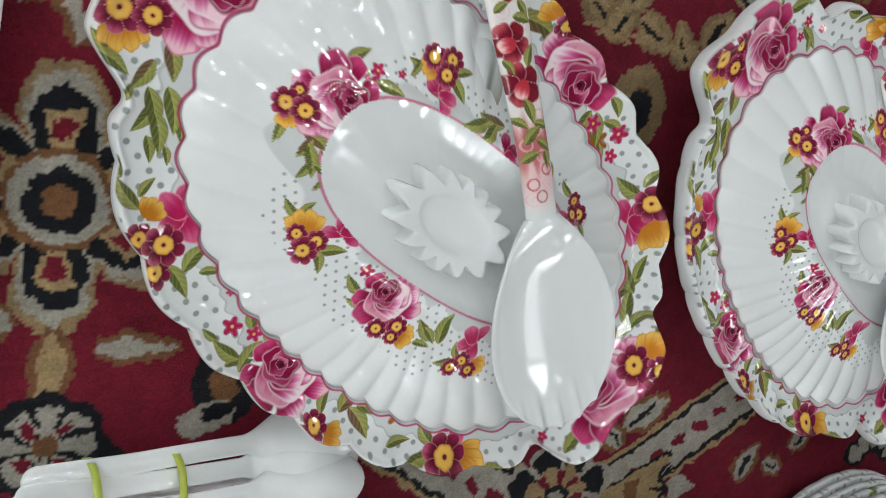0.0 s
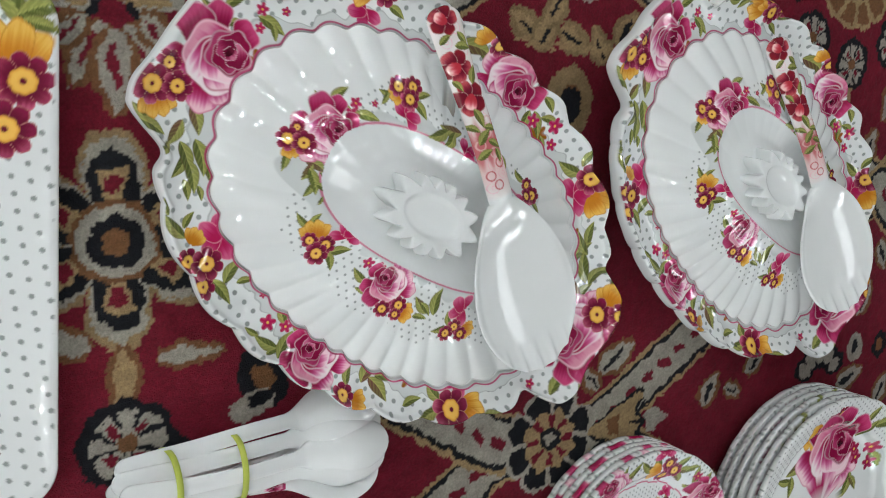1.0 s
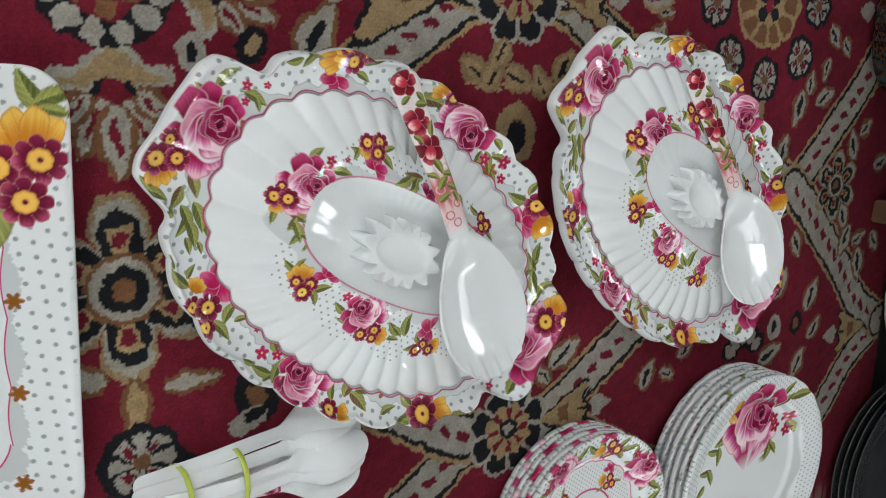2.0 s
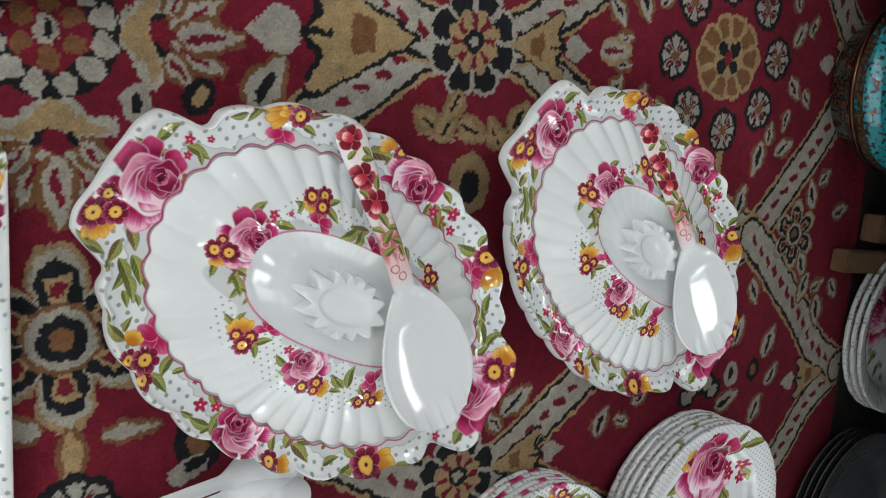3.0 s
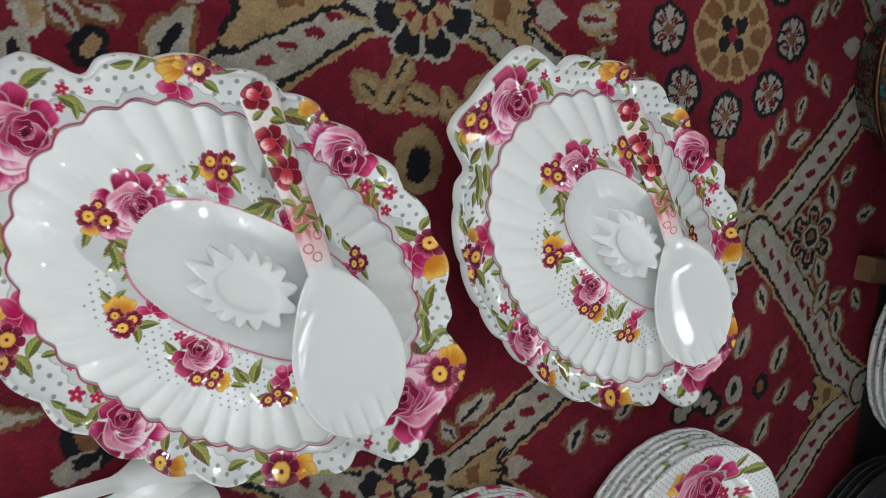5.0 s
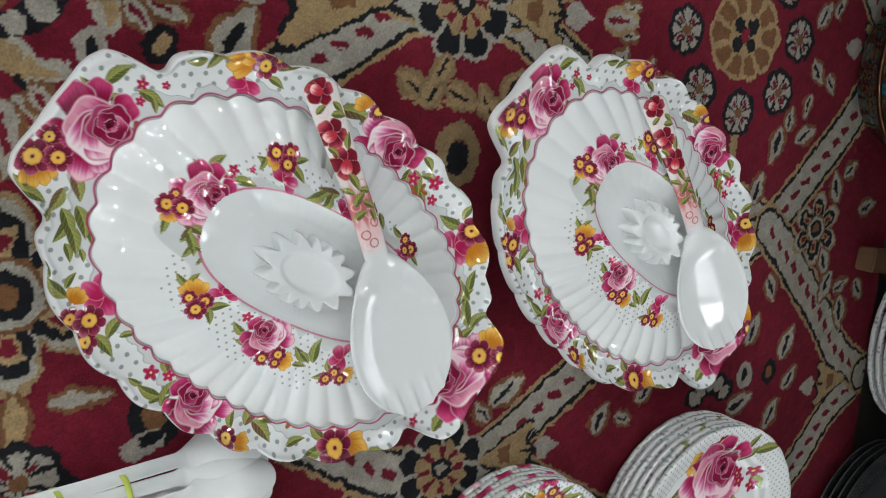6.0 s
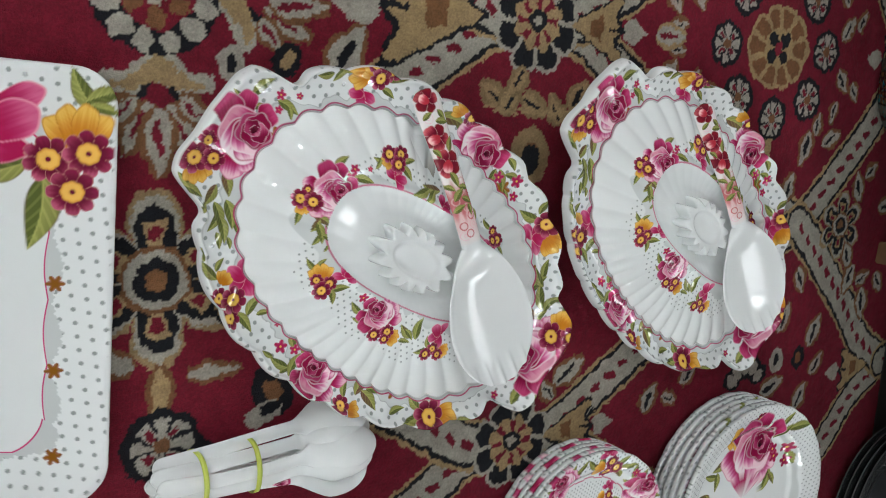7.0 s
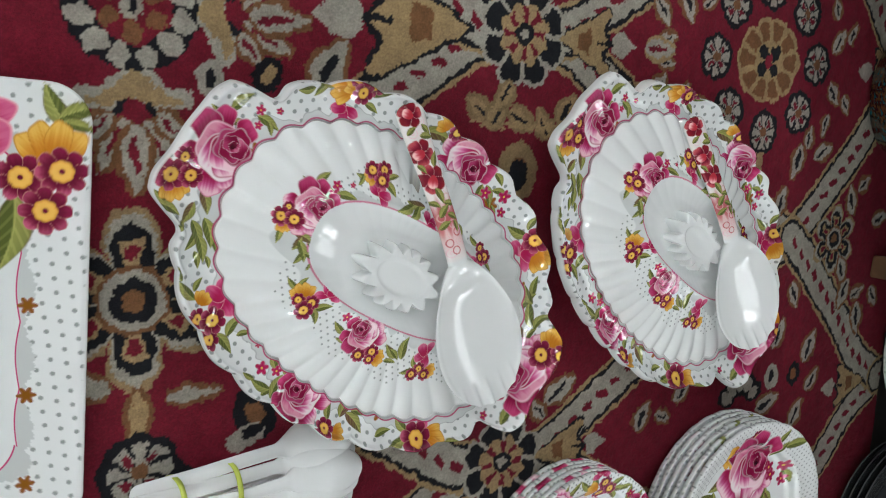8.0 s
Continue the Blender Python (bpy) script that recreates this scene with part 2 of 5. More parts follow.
    def stem(self, x0, y0, x1, y1, width=0.0007, colour=GREEN):
        d = np.array([x1 - x0, y1 - y0])
        size = np.linalg.norm(d)
        idx, x, y = self.near((x0 + x1) / 2, (y0 + y1) / 2, size / 2, math.atan2(d[1], d[0]))
        self.mix(idx, (1 - smooth(width * 0.7, width * 1.3, np.abs(y - 0.15 * (1 - x * x)) * size / 2)) * (np.abs(x) < 1), colour)

    def sprig(self, cx, cy, turn=0.0, size=0.006):
        for k in range(3):
            a = turn + (k - 1) * 0.8
            r = size * (1.5 + 0.5 * k)
            self.stem(cx, cy, cx + r * math.cos(a), cy + r * math.sin(a), 0.0005)
            self.star(cx + r * math.cos(a), cy + r * math.sin(a), size * (0.85 - 0.15 * k), ROSE * 0.9, turn=a)

    def tulip(self, cx, cy, r, turn=0.0):
        """Half a pink blossom: four broad petals with pale outlines."""
        f = self.near(cx, cy, r, turn)
        rim = np.array([0.86, 0.45, 0.50])
        for ox, oy, long, wide, a in ((-0.45, 0.05, 0.55, 0.34, 2.9), (0.02, 0.36, 0.52, 0.34, 1.8), (0.42, -0.30, 0.56, 0.30, -0.7), (0.42, 0.12, 0.56, 0.36, 0.2)):
            self.petal(f, ox, oy, long, wide, a, MAGENTA * 1.1, ROSE * 0.85 + BLUSH * 0.14, rim, 0.03, 0.1)

    def strew(self, pieces):
        """Paint blossoms and leaves given by kind, place and size in millimetres, and turn."""
        for kind, x, y, size, turn in pieces:
            x, y, size = x / 1000, y / 1000, size / 1000
            if kind == "L":
                self.leaf(x, y, size * 1.15, turn, 0.42, 0.15)
            elif kind == "B":
                self.leaf(x, y, size * 1.1, turn, 0.46, 0.55)
            elif kind == "R":
                self.rose(x, y, size * 0.97, turn)
            elif kind == "P":
                self.pansy(x, y, size * 1.08, turn)
            elif kind == "F":
                self.fan(x, y, size, turn)
            elif kind == "K":
                self.tulip(x, y, size, turn)
            else:
                self.star(x, y, size, MAGENTA * 1.2, 5, turn)

    def bunch(self, cx, cy, turn=0.0, size=0.011, pink=True, leaves=True):
        """Three dark primroses with an amber blossom, two leaves and a pink petal."""
        def at(u, v):
            c, s = math.cos(turn), math.sin(turn)
            return cx + size * (u * c - v * s), cy + size * (u * s + v * c)
        if leaves:
            for u, v, a, n in ((-1.9, 1.0, 2.6, 1.9), (1.7, 0.6, 0.5, 2.0), (0.9, -1.9, -1.1, 2.0)):
                self.leaf(*at(u, v), size * n, turn + a, 0.32, 0.4)
        if pink:
            self.tulip(*at(1.8, 1.4), size * 1.3, turn - 0.8)
        self.fan(*at(-0.4, 1.55), size * 1.05, turn + 0.25)
        for k, (u, v) in enumerate(((-0.85, -0.1), (0.70, 0.1), (-0.05, -1.05))):
            self.pansy(*at(u, v), size * (0.92 if k else 0.82), turn + k)


# ---- the carpet ----
RED, CREAM, TAN = np.array([0.160, 0.0075, 0.020]), np.array([0.34, 0.32, 0.27]), np.array([0.33, 0.23, 0.115])
BROWN, BLACK = np.array([0.18, 0.083, 0.034]), np.array([0.008, 0.009, 0.012])


def carpet_mesh():
    xs = np.concatenate([np.linspace(-1.7, -0.60, 12), np.arange(-0.58, 0.7081, 0.0016)])
    ys = np.concatenate([np.linspace(-1.8, -0.68, 12), np.arange(-0.66, 0.20, 0.0016), np.linspace(0.21, 1.3, 12)])
    X, Y = np.meshgrid(xs, ys)
    # ragged edges of knotted pile
    jx = (hash2(np.floor(X / 0.004), np.floor(Y / 0.003), 1) - 0.5) * 0.0022 + (soft_noise(X * 130, Y * 130, 4) - 0.5) * 0.0042
    jy = (hash2(np.floor(X / 0.003), np.floor(Y / 0.004), 2) - 0.5) * 0.0022 + (soft_noise(X * 130, Y * 130, 5) - 0.5) * 0.0042
    pr = Print(X + jx, Y + jy, RED)
    u, v = pr.p[:, 0], pr.p[:, 1]

    def fill(mask, colour):
        pr.c[mask] = colour

    def local(cx, cy, turn=0.0, r=0.15):
        idx = np.nonzero((np.abs(u - cx) < r) & (np.abs(v - cy) < r))[0]
        a, b = u[idx] - cx, v[idx] - cy
        ct, st = math.cos(turn), math.sin(turn)
        return idx, a * ct + b * st, b * ct - a * st

    def ellipse(cx, cy, ax, ay, colour, turn=0.0):
        idx, a, b = local(cx, cy, turn, max(ax, ay) * 1.2)
        fill(idx[(a / ax) ** 2 + (b / ay) ** 2 < 1], colour)

    def leafy(cx, cy, length, turn, wide=0.42, coat=CREAM, rim=BROWN, core=BLACK):
        idx, a, b = local(cx, cy, turn, length)
        t = np.clip(a / length + 0.5, 0, 1)
        h = length * wide * np.sin(np.pi * t**0.75) * (np.abs(a) < length / 2)
        fill(idx[np.abs(b) < h * 0.62 + 0.004 * (h > 0)], rim)
        fill(idx[np.abs(b) < h * 0.55], coat)
        if core is not None:
            fill(idx[(np.abs(b - 0.12 * a) < h * 0.16) & (t > 0.15) & (t < 0.68)], core)

    def band(points, width=0.0195):
        pts = np.array(points)
        best, along = np.full(len(u), 1.0), np.zeros(len(u))
        total = 0.0
        for (x0, y0), (x1, y1) in zip(pts[:-1], pts[1:]):
            lo = np.minimum((x0, y0), (x1, y1)) - 0.05
            hi = np.maximum((x0, y0), (x1, y1)) + 0.05
            idx = np.nonzero((u > lo[0]) & (u < hi[0]) & (v > lo[1]) & (v < hi[1]))[0]
            size = math.hypot(x1 - x0, y1 - y0)
            t = ((u[idx] - x0) * (x1 - x0) + (v[idx] - y0) * (y1 - y0)) / size**2
            t = np.clip(t, 0, 1)
            px, py = x0 + t * (x1 - x0), y0 + t * (y1 - y0)
            side = np.sign((x1 - x0) * (v[idx] - py) - (y1 - y0) * (u[idx] - px))
            d = np.hypot(u[idx] - px, v[idx] - py)
            sel = d < np.abs(best[idx])
            best[idx[sel]] = (d * side)[sel]
            along[idx[sel]] = total + t[sel] * size
            total += size
        far = np.abs(best)
        fill(far < width + 0.009, TAN)
        fill(far < width + 0.0045, BLACK)
        fill(far < width, CREAM)
        beat = along / 0.0235
        beat = beat - np.floor(beat)
        fill((np.abs(best + (beat - 0.5) * 0.008) < 0.0042) & (np.abs(beat - 0.5) < 0.30) & (total > 0), RED)

    def curve(points, n=10):
        """A smooth line through a few places."""
        p = np.array(points, float)
        p = np.concatenate([[2 * p[0] - p[1]], p, [2 * p[-1] - p[-2]]])
        out = []
        for k in range(1, len(p) - 2):
            for t in np.linspace(0, 1, n, endpoint=False):
                a, b, c2, d = p[k - 1 : k + 3]
                out.append(0.5 * (2 * b + (c2 - a) * t + (2 * a - 5 * b + 4 * c2 - d) * t**2 + (3 * b - a - 3 * c2 + d) * t**3))
        return [*out, p[-2]]

    # strapwork: S-curves between the rosettes, mirrored over the carpet's axes
    arm = [(0.0, 0.0), (0.06, -0.008), (0.11, -0.040), (0.204, -0.098), (0.33, -0.165), (0.455, -0.222)]
    rise = [(0.455, -0.222), (0.484, -0.198), (0.53, -0.152), (0.584, -0.099), (0.63, -0.045), (0.70, 0.0)]
    far_arm = [(0.70, 0.0), (0.76, -0.02), (0.85, -0.08)]
    for oy in (0.0, -0.444, -0.888):
        for flip in (1, -1):
            for path, both in ((arm, True), (rise, False), (far_arm, False)):
                band(curve([(x, oy + y * flip) for x, y in path]))
                if both:
                    band(curve([(-x, oy + y * flip) for x, y in path[:4]]))

    def cone(cx, cy, way, size=1.0):
        """A tan palmette that opens away from a rosette, with a black toothed edge and a pale spear."""
        idx, a, b = local(cx, cy, 0.0, 0.26)
        a = a * way / size
        b = b / size
        h = np.clip((a - 0.062) * 0.50, 0, 0.05) * (a < 0.172)
        tooth = 0.172 - 0.016 * np.abs(np.sin(b * 75))
        fill(idx[(np.abs(b) < h + 0.004) & (a > 0.058) & (a < tooth + 0.008)], BLACK)
        fill(idx[(np.abs(b) < h) & (a < tooth)], TAN)
        fill(idx[(np.abs(b) < h * 0.55) & (a > 0.105) & (a < 0.128)], BROWN)
        fill(idx[(np.abs(b) < 0.003) & (a > 0.145) & (a < 0.19)], BLACK)
        t = (a - 0.176) / 0.05
        fill(idx[(t > 0) & (t < 1) & (np.abs(b) < 0.021 * np.sin(np.pi * np.clip(t, 0, 1) ** 0.6))], CREAM)

    for oy in (0.0, -0.444):
        if oy == 0:
            cone(0, oy, -1)
        cone(0, oy, 1, 0.66)
        cone(0.70, oy, -1, 0.62)

    def rosette(cx, cy, r=0.044):
        idx, a, b = local(cx, cy, 0, r * 1.3)
        far, th = np.hypot(a, b) / r, np.arctan2(b, a) + np.pi / 8
        lobe = np.abs(np.cos(4 * th))
        fill(idx[far < 0.95 + 0.26 * lobe**0.5], CREAM)
        fill(idx[(far < 0.84 + 0.26 * lobe**0.5) & (lobe > 0.30) & (far > 0.5)], BLACK)
        fill(idx[far < 0.66 + 0.06 * np.cos(8 * th)], TAN)
        ray = np.abs(np.cos(4 * th + np.pi / 2))
        fill(idx[(ray > 0.80) & (far > 0.28) & (far < 0.58)], RED)
        fill(idx[far < 0.26], BLACK)
        fill(idx[far < 0.12], CREAM)

    rosette(0, 0)
    rosette(0, -0.444)

    def wheel(cx, cy, r=0.026):
        idx, a, b = local(cx, cy, 0, r * 1.3)
        far, th = np.hypot(a, b) / r, np.arctan2(b, a)
        lobe = np.abs(np.cos(4 * th))
        fill(idx[far < 1.0 + 0.06 * lobe], BLACK)
        fill(idx[(far < 0.80) & (lobe > 0.35)], CREAM)
        fill(idx[(far < 0.62) & (far > 0.3) & (np.abs(np.sin(2 * th)) > 0.9)], RED)
        fill(idx[far < 0.24], BROWN)

    # tan rosette ringed by eight small wheels
    tx, ty = 0.374, 0.0
    idx, a, b = local(tx, ty, 0, 0.08)
    far, th = np.hypot(a / 0.058, b / 0.051), np.arctan2(b, a)
    fill(idx[far < 0.93 + 0.09 * np.abs(np.cos(5 * th))], TAN)
    fill(idx[(far < 0.85 + 0.05 * np.abs(np.cos(5 * th))) & (far > 0.48) & (np.abs(np.cos(5 * th)) > 0.42)], BROWN)
    fill(idx[far < 0.42], TAN)
    for k in range(4):
        ellipse(tx + 0.015 * math.cos(k * 1.571 + 0.785), ty + 0.014 * math.sin(k * 1.571 + 0.785), 0.0095, 0.0085, BLACK, k * 1.571 + 0.785)
    ellipse(tx, ty, 0.008, 0.008, RED * 1.3)
    for k in range(8):
        wheel(tx + 0.095 * math.cos(k * 0.785 + 0.02), ty + 0.086 * math.sin(k * 0.785 + 0.02))
    fill((np.abs(u - tx) < 0.006) & (v < -0.11) & (v > -0.145), TAN)

    # pale-petalled medallion with crowns and leaf sprays
    mx, my, ms = -0.366, -0.009, 0.77

    def spray(turn):
        idx, a, b = local(mx, my, turn, 0.22)
        a, b = a / ms, b / ms
        wing = np.abs(b)
        fill(idx[(a > 0.056 + 0.75 * np.clip(wing - 0.004, 0, 0.03) + 0.10 * np.clip(wing - 0.034, 0, 1)) & (a < 0.104 - 0.30 * np.abs(wing - 0.032)) & (wing < 0.056)], CREAM)
        fill(idx[(a > 0.064 + 0.75 * np.clip(wing - 0.004, 0, 0.03) + 0.10 * np.clip(wing - 0.034, 0, 1)) & (a < 0.098 - 0.30 * np.abs(wing - 0.032)) & (wing < 0.047)], TAN)
        fill(idx[(np.abs(b) < 0.026 - 0.6 * np.abs(a - 0.108)) & (a > 0.092)], BLACK)
        fill(idx[(np.abs(b) < 0.016 - 0.6 * np.abs(a - 0.106)) & (a > 0.090)], RED)
        for side in (-1, 1):
            ct, st = math.cos(turn), math.sin(turn)
            for da, db, ang, n in ((0.137, 0.022 * side, 0.5 * side, 0.055), (0.118, 0.036 * side, 0.9 * side, 0.04)):
                leafy(mx + ms * (da * ct - db * st), my + ms * (da * st + db * ct), n * ms * 1.1, turn + ang, 0.34, CREAM, BROWN, RED)
        ct, st = math.cos(turn), math.sin(turn)
        leafy(mx + ms * 0.15 * ct, my + ms * 0.15 * st, 0.055, turn, 0.34, CREAM, BROWN, RED)

    spray(-np.pi / 2)
    spray(0.0)
    idx, a, b = local(mx, my, 0, 0.09)
    far, th = np.hypot(a, b) / ms, np.arctan2(b, a)
    fill(idx[far < 0.064], BLACK)
    for k in range(12):
        t = k * np.pi / 6 + 0.26
        ellipse(mx + ms * 0.050 * math.cos(t), my + ms * 0.050 * math.sin(t), 0.0100, 0.0085, CREAM, t)
    fill(idx[far < 0.037], RED)
    for k in range(6):
        t = k * np.pi / 3 + 0.52
        ellipse(mx + ms * 0.025 * math.cos(t), my + ms * 0.025 * math.sin(t), 0.0078, 0.007, BROWN, t)
    ellipse(mx, my, 0.009, 0.011, CREAM)
    ellipse(mx, my, 0.003, 0.007, BLACK)

    def eye(cx, cy, r, outer, inner, turn=0.0):
        ellipse(cx, cy, r * 0.8, r, outer, turn)
        ellipse(cx, cy, r * 0.32, r * 0.5, inner, turn)

    eye(-0.309, -0.060, 0.015, CREAM, BLACK)
    eye(-0.2615, -0.055, 0.015, BLACK, TAN, -0.6)
    leafy(-0.205, -0.043, 0.055, 0.9, 0.45, CREAM, BROWN, BLACK)

    # six-petalled flower in a hexagon of leaves, with bud and wheel below
    def big_flower(cx, cy, r=0.062, turn=0.0):
        idx, a, b = local(cx, cy, turn, r * 1.8)
        far, th = np.hypot(a, b) / r, np.arctan2(b, a)
        lobe = np.abs(np.cos(3 * th + np.pi / 2))
        fill(idx[far < 0.62 + 0.60 * lobe**0.7], TAN * 0.85)
        fill(idx[far < 0.50 + 0.62 * lobe**0.7], CREAM)
        fill(idx[far < 0.40 + 0.60 * lobe**0.7], BLACK)
        fill(idx[(far > 0.45) & (far < 0.80) & (lobe > 0.82)], TAN)
        fill(idx[(far > 0.52) & (far < 0.70) & (lobe > 0.92)], RED)
        fill(idx[far < 0.46], BROWN)
        fill(idx[far < 0.40], CREAM)
        fill(idx[far < 0.29], BLACK)
        fill(idx[far < 0.15], BROWN)

    big_flower(-0.370, -0.235)
    for side in (-1, 1):
        for k, dy in enumerate((0.032, -0.034)):
            leafy(-0.370 + side * 0.072, -0.235 + dy, 0.060, (0.5 if dy > 0 else -0.5) * side + (np.pi if side < 0 else 0), 0.36, TAN, BLACK, RED)
    big_flower(0.550, -0.228, 0.040)
    leafy(-0.368, -0.328, 0.046, np.pi / 2, 0.30, TAN * 1.05, BROWN, None)
    wheel(-0.368, -0.378, 0.032)
    leafy(-0.405, -0.300, 0.036, 2.6, 0.4, CREAM, BROWN, None)
    leafy(-0.322, -0.318, 0.050, 0.05, 0.20, CREAM, BROWN, None)
    eye(-0.272, -0.344, 0.024, BLACK, BROWN, 0.4)
    ellipse(-0.280, -0.364, 0.018, 0.010, CREAM, 0.4)
    ellipse(-0.274, -0.360, 0.011, 0.005, BLACK, 0.3)
    eye(-0.330, -0.395, 0.018, BLACK, CREAM, 0.9)

    # sprays of leaves between the strapwork
    for cx, cy, n, t in ((-0.052, -0.072, 0.034, 2.4), (-0.028, -0.078, 0.036, 0.8), (0.002, -0.083, 0.036, -0.6), (0.030, -0.086, 0.036, 2.0),
                         (0.060, -0.070, 0.040, 0.9), (-0.020, -0.060, 0.034, -2.4)):
        leafy(cx, cy, n, t, 0.42, TAN, TAN * 0.7, BLACK)
    for k, sx in enumerate((-0.04, 0.0, 0.04)):
        ellipse(sx, -0.088, 0.022, 0.0025, TAN, 0.2 * (k - 1))
    eye(0.0, -0.133, 0.030, TAN * 0.8, BROWN)
    ellipse(0.0, -0.137, 0.012, 0.016, BLACK)
    for flip in (1, -1):
        for cx, cy, n, t in ((0.188, 0.040, 0.038, -1.0), (0.226, 0.052, 0.045, -1.1), (0.262, 0.060, 0.030, 0.6), (0.198, 0.012, 0.030, 0.2),
                             (0.500, 0.075, 0.030, 1.9), (0.512, 0.034, 0.038, 0.9), (0.540, 0.046, 0.030, 1.0)):
            leafy(cx, cy * flip, n, t * flip, 0.40)
    leafy(0.187, 0.0, 0.045, 0.0, 0.40, CREAM, TAN, RED)
    for cx, cy, n, t in ((0.450, -0.122, 0.046, -1.9), (0.505, -0.108, 0.042, 0.4), (0.425, -0.172, 0.042, 1.2), (0.470, -0.090, 0.030, 1.4)):
        leafy(cx, cy, n, t, 0.42)
    for flip in (1, -1):
        oy = -0.222
        for cx, cy, n, t in ((0.580, 0.048, 0.045, 1.8), (0.607, 0.070, 0.036, 0.6), (0.575, -0.052, 0.042, -1.2), (0.585, -0.085, 0.046, -2.0),
                             (0.620, -0.085, 0.034, 0.5), (0.625, -0.125, 0.050, -1.4), (0.660, -0.095, 0.036, -1.0), (0.655, 0.02, 0.04, 0.3)):
            leafy(cx, oy + cy * (1 if flip > 0 else 1), n, t, 0.42)
    # lower field, mirrored from the upper
    for cx, cy, n, t in ((0.075, -0.372, 0.050, 0.5), (0.045, -0.392, 0.030, 2.2), (0.205, -0.425, 0.042, 1.0), (0.240, -0.432, 0.030, -0.4),
                         (0.270, -0.405, 0.034, 0.8), (0.450, -0.350, 0.045, 1.2), (0.475, -0.300, 0.040, -1.2), (0.520, -0.375, 0.050, 1.1), (0.535, -0.425, 0.040, 0.9), (0.505, -0.470, 0.048, 1.0), (0.440, -0.445, 0.05, 0.3), (0.400, -0.480, 0.040, 1.3)):
        leafy(cx, cy, n, t, 0.42)
    eye(0.444, -0.408, 0.018, CREAM, BLACK)
    eye(0.491, -0.412, 0.017, BLACK, BROWN)
    for k in range(5):
        t = 0.5 + k * 0.55
        ellipse(0.383 + 0.030 * math.cos(t), -0.440 + 0.030 * math.sin(t), 0.017, 0.013, BLACK, t)
    for k in range(5):
        t = 0.5 + k * 0.55
        ellipse(0.383 + 0.030 * math.cos(t), -0.440 + 0.030 * math.sin(t), 0.011, 0.008, CREAM, t)

    # pile: short uneven tufts
    Z = 0.0006 * (hash2(np.floor(X / 0.002), np.floor(Y / 0.002), 7) - 0.5) + 0.0012 * (soft_noise(X * 160, Y * 160, 8) - 0.5) + 0.001 * (soft_noise(X * 25, Y * 25, 9) - 0.5)
    fleck = 1 + 0.22 * (hash2(np.floor(X / 0.002), np.floor(Y / 0.002), 11) - 0.5).ravel()
    wear = 0.92 + 0.16 * soft_noise(X * 14, Y * 14, 12).ravel()
    colours = pr.c * (fleck * wear)[:, None]
    verts = np.stack([X, Y, Z], -1).reshape(-1, 3)
    return mesh_from("carpet", verts, grid_quads(len(ys), len(xs)), colours)


# ---- the hall ----
def slab(name, x0, y0, z0, x1, y1, z1, material, label, category):
    ob = part(name, box(bmesh.new(), x0, y0, z0, x1, y1, z1), material)
    return tagged(ob, label, category, kind="structure")


slab("floor", -5.2, -5.2, -0.15, 5.2, 5.2, -0.008, M_FLOOR, "dark stone tile shop floor under the carpet", "floor")
slab("ceiling", -5.2, -5.2, 2.8, 5.2, 5.2, 2.95, M_CEIL, "plain white suspended shop ceiling", "ceiling")
slab("wall_north", -5.2, 5.2, -0.15, 5.2, 5.4, 2.95, M_WALL, "plain pale painted shop wall", "wall")
slab("wall_south", -5.2, -5.4, -0.15, 5.2, -5.2, 2.95, M_WALL, "plain pale painted shop wall", "wall")
slab("wall_east", 5.2, -5.4, -0.15, 5.4, 5.4, 2.95, M_WALL, "plain pale painted shop wall", "wall")
slab("wall_west", -5.4, -5.4, -0.15, -5.2, 5.4, 2.95, M_WALL, "plain pale painted shop wall", "wall")


def ceiling_light(x, y, first=[]):
    """A twin square lamp in a white frame."""
    if first:
        return copy_thing(first[0], pose(x, y, 2.8))
    lamp = thing("ceiling_light", "white twin square ceiling lamp, lit", "ceiling light", "ceiling lamps", pose(x, y, 2.8))
    bm = bmesh.new()
    box(bm, -0.32, -0.17, -0.008, 0.32, 0.17, -0.002)
    for a, b, c, d in ((-0.32, -0.17, 0.32, -0.14), (-0.32, 0.14, 0.32, 0.17), (-0.32, -0.14, -0.29, 0.14), (0.29, -0.14, 0.32, 0.14), (-0.02, -0.14, 0.02, 0.14)):
        box(bm, a, b, -0.03, c, d, -0.0085)
    part("frame", bm, M_FRAME, lamp, "white metal frame")
    for dx in (-0.155, 0.155):
        part("diffuser", box(bmesh.new(), dx - 0.05, -0.05, -0.022, dx + 0.05, 0.05, -0.010), M_PANEL, lamp, "glowing white square")
    first.append(lamp)
    return lamp


# unseen lamps placed for sparkles on the flutes; over the display only two flat panels
LAMPS = [(x, y) for y in (1.2, 2.0, 2.8, 3.8) for x in (-3.6, -2.2, -0.8, 0.9, 2.6, 4.4) if x < 2 or y > 2.5]
LAMPS += [(x, y) for x in (-3.0, -4.4) for y in (-1.8, -0.95, -0.1)] + [(-2.6, -2.7), (-3.6, -2.8), (-2.3, -4.2), (-3.3, -4.2), (-4.4, -3.6)]
LAMPS += [(-0.1, -2.8), (0.7, -3.0), (-1.1, -3.4), (-0.2, -3.7), (0.8, -3.9), (-1.1, -4.4), (0.3, -4.6), (1.6, -4.6), (2.5, -4.6)]
for x, y in LAMPS:
    ceiling_light(x, y)
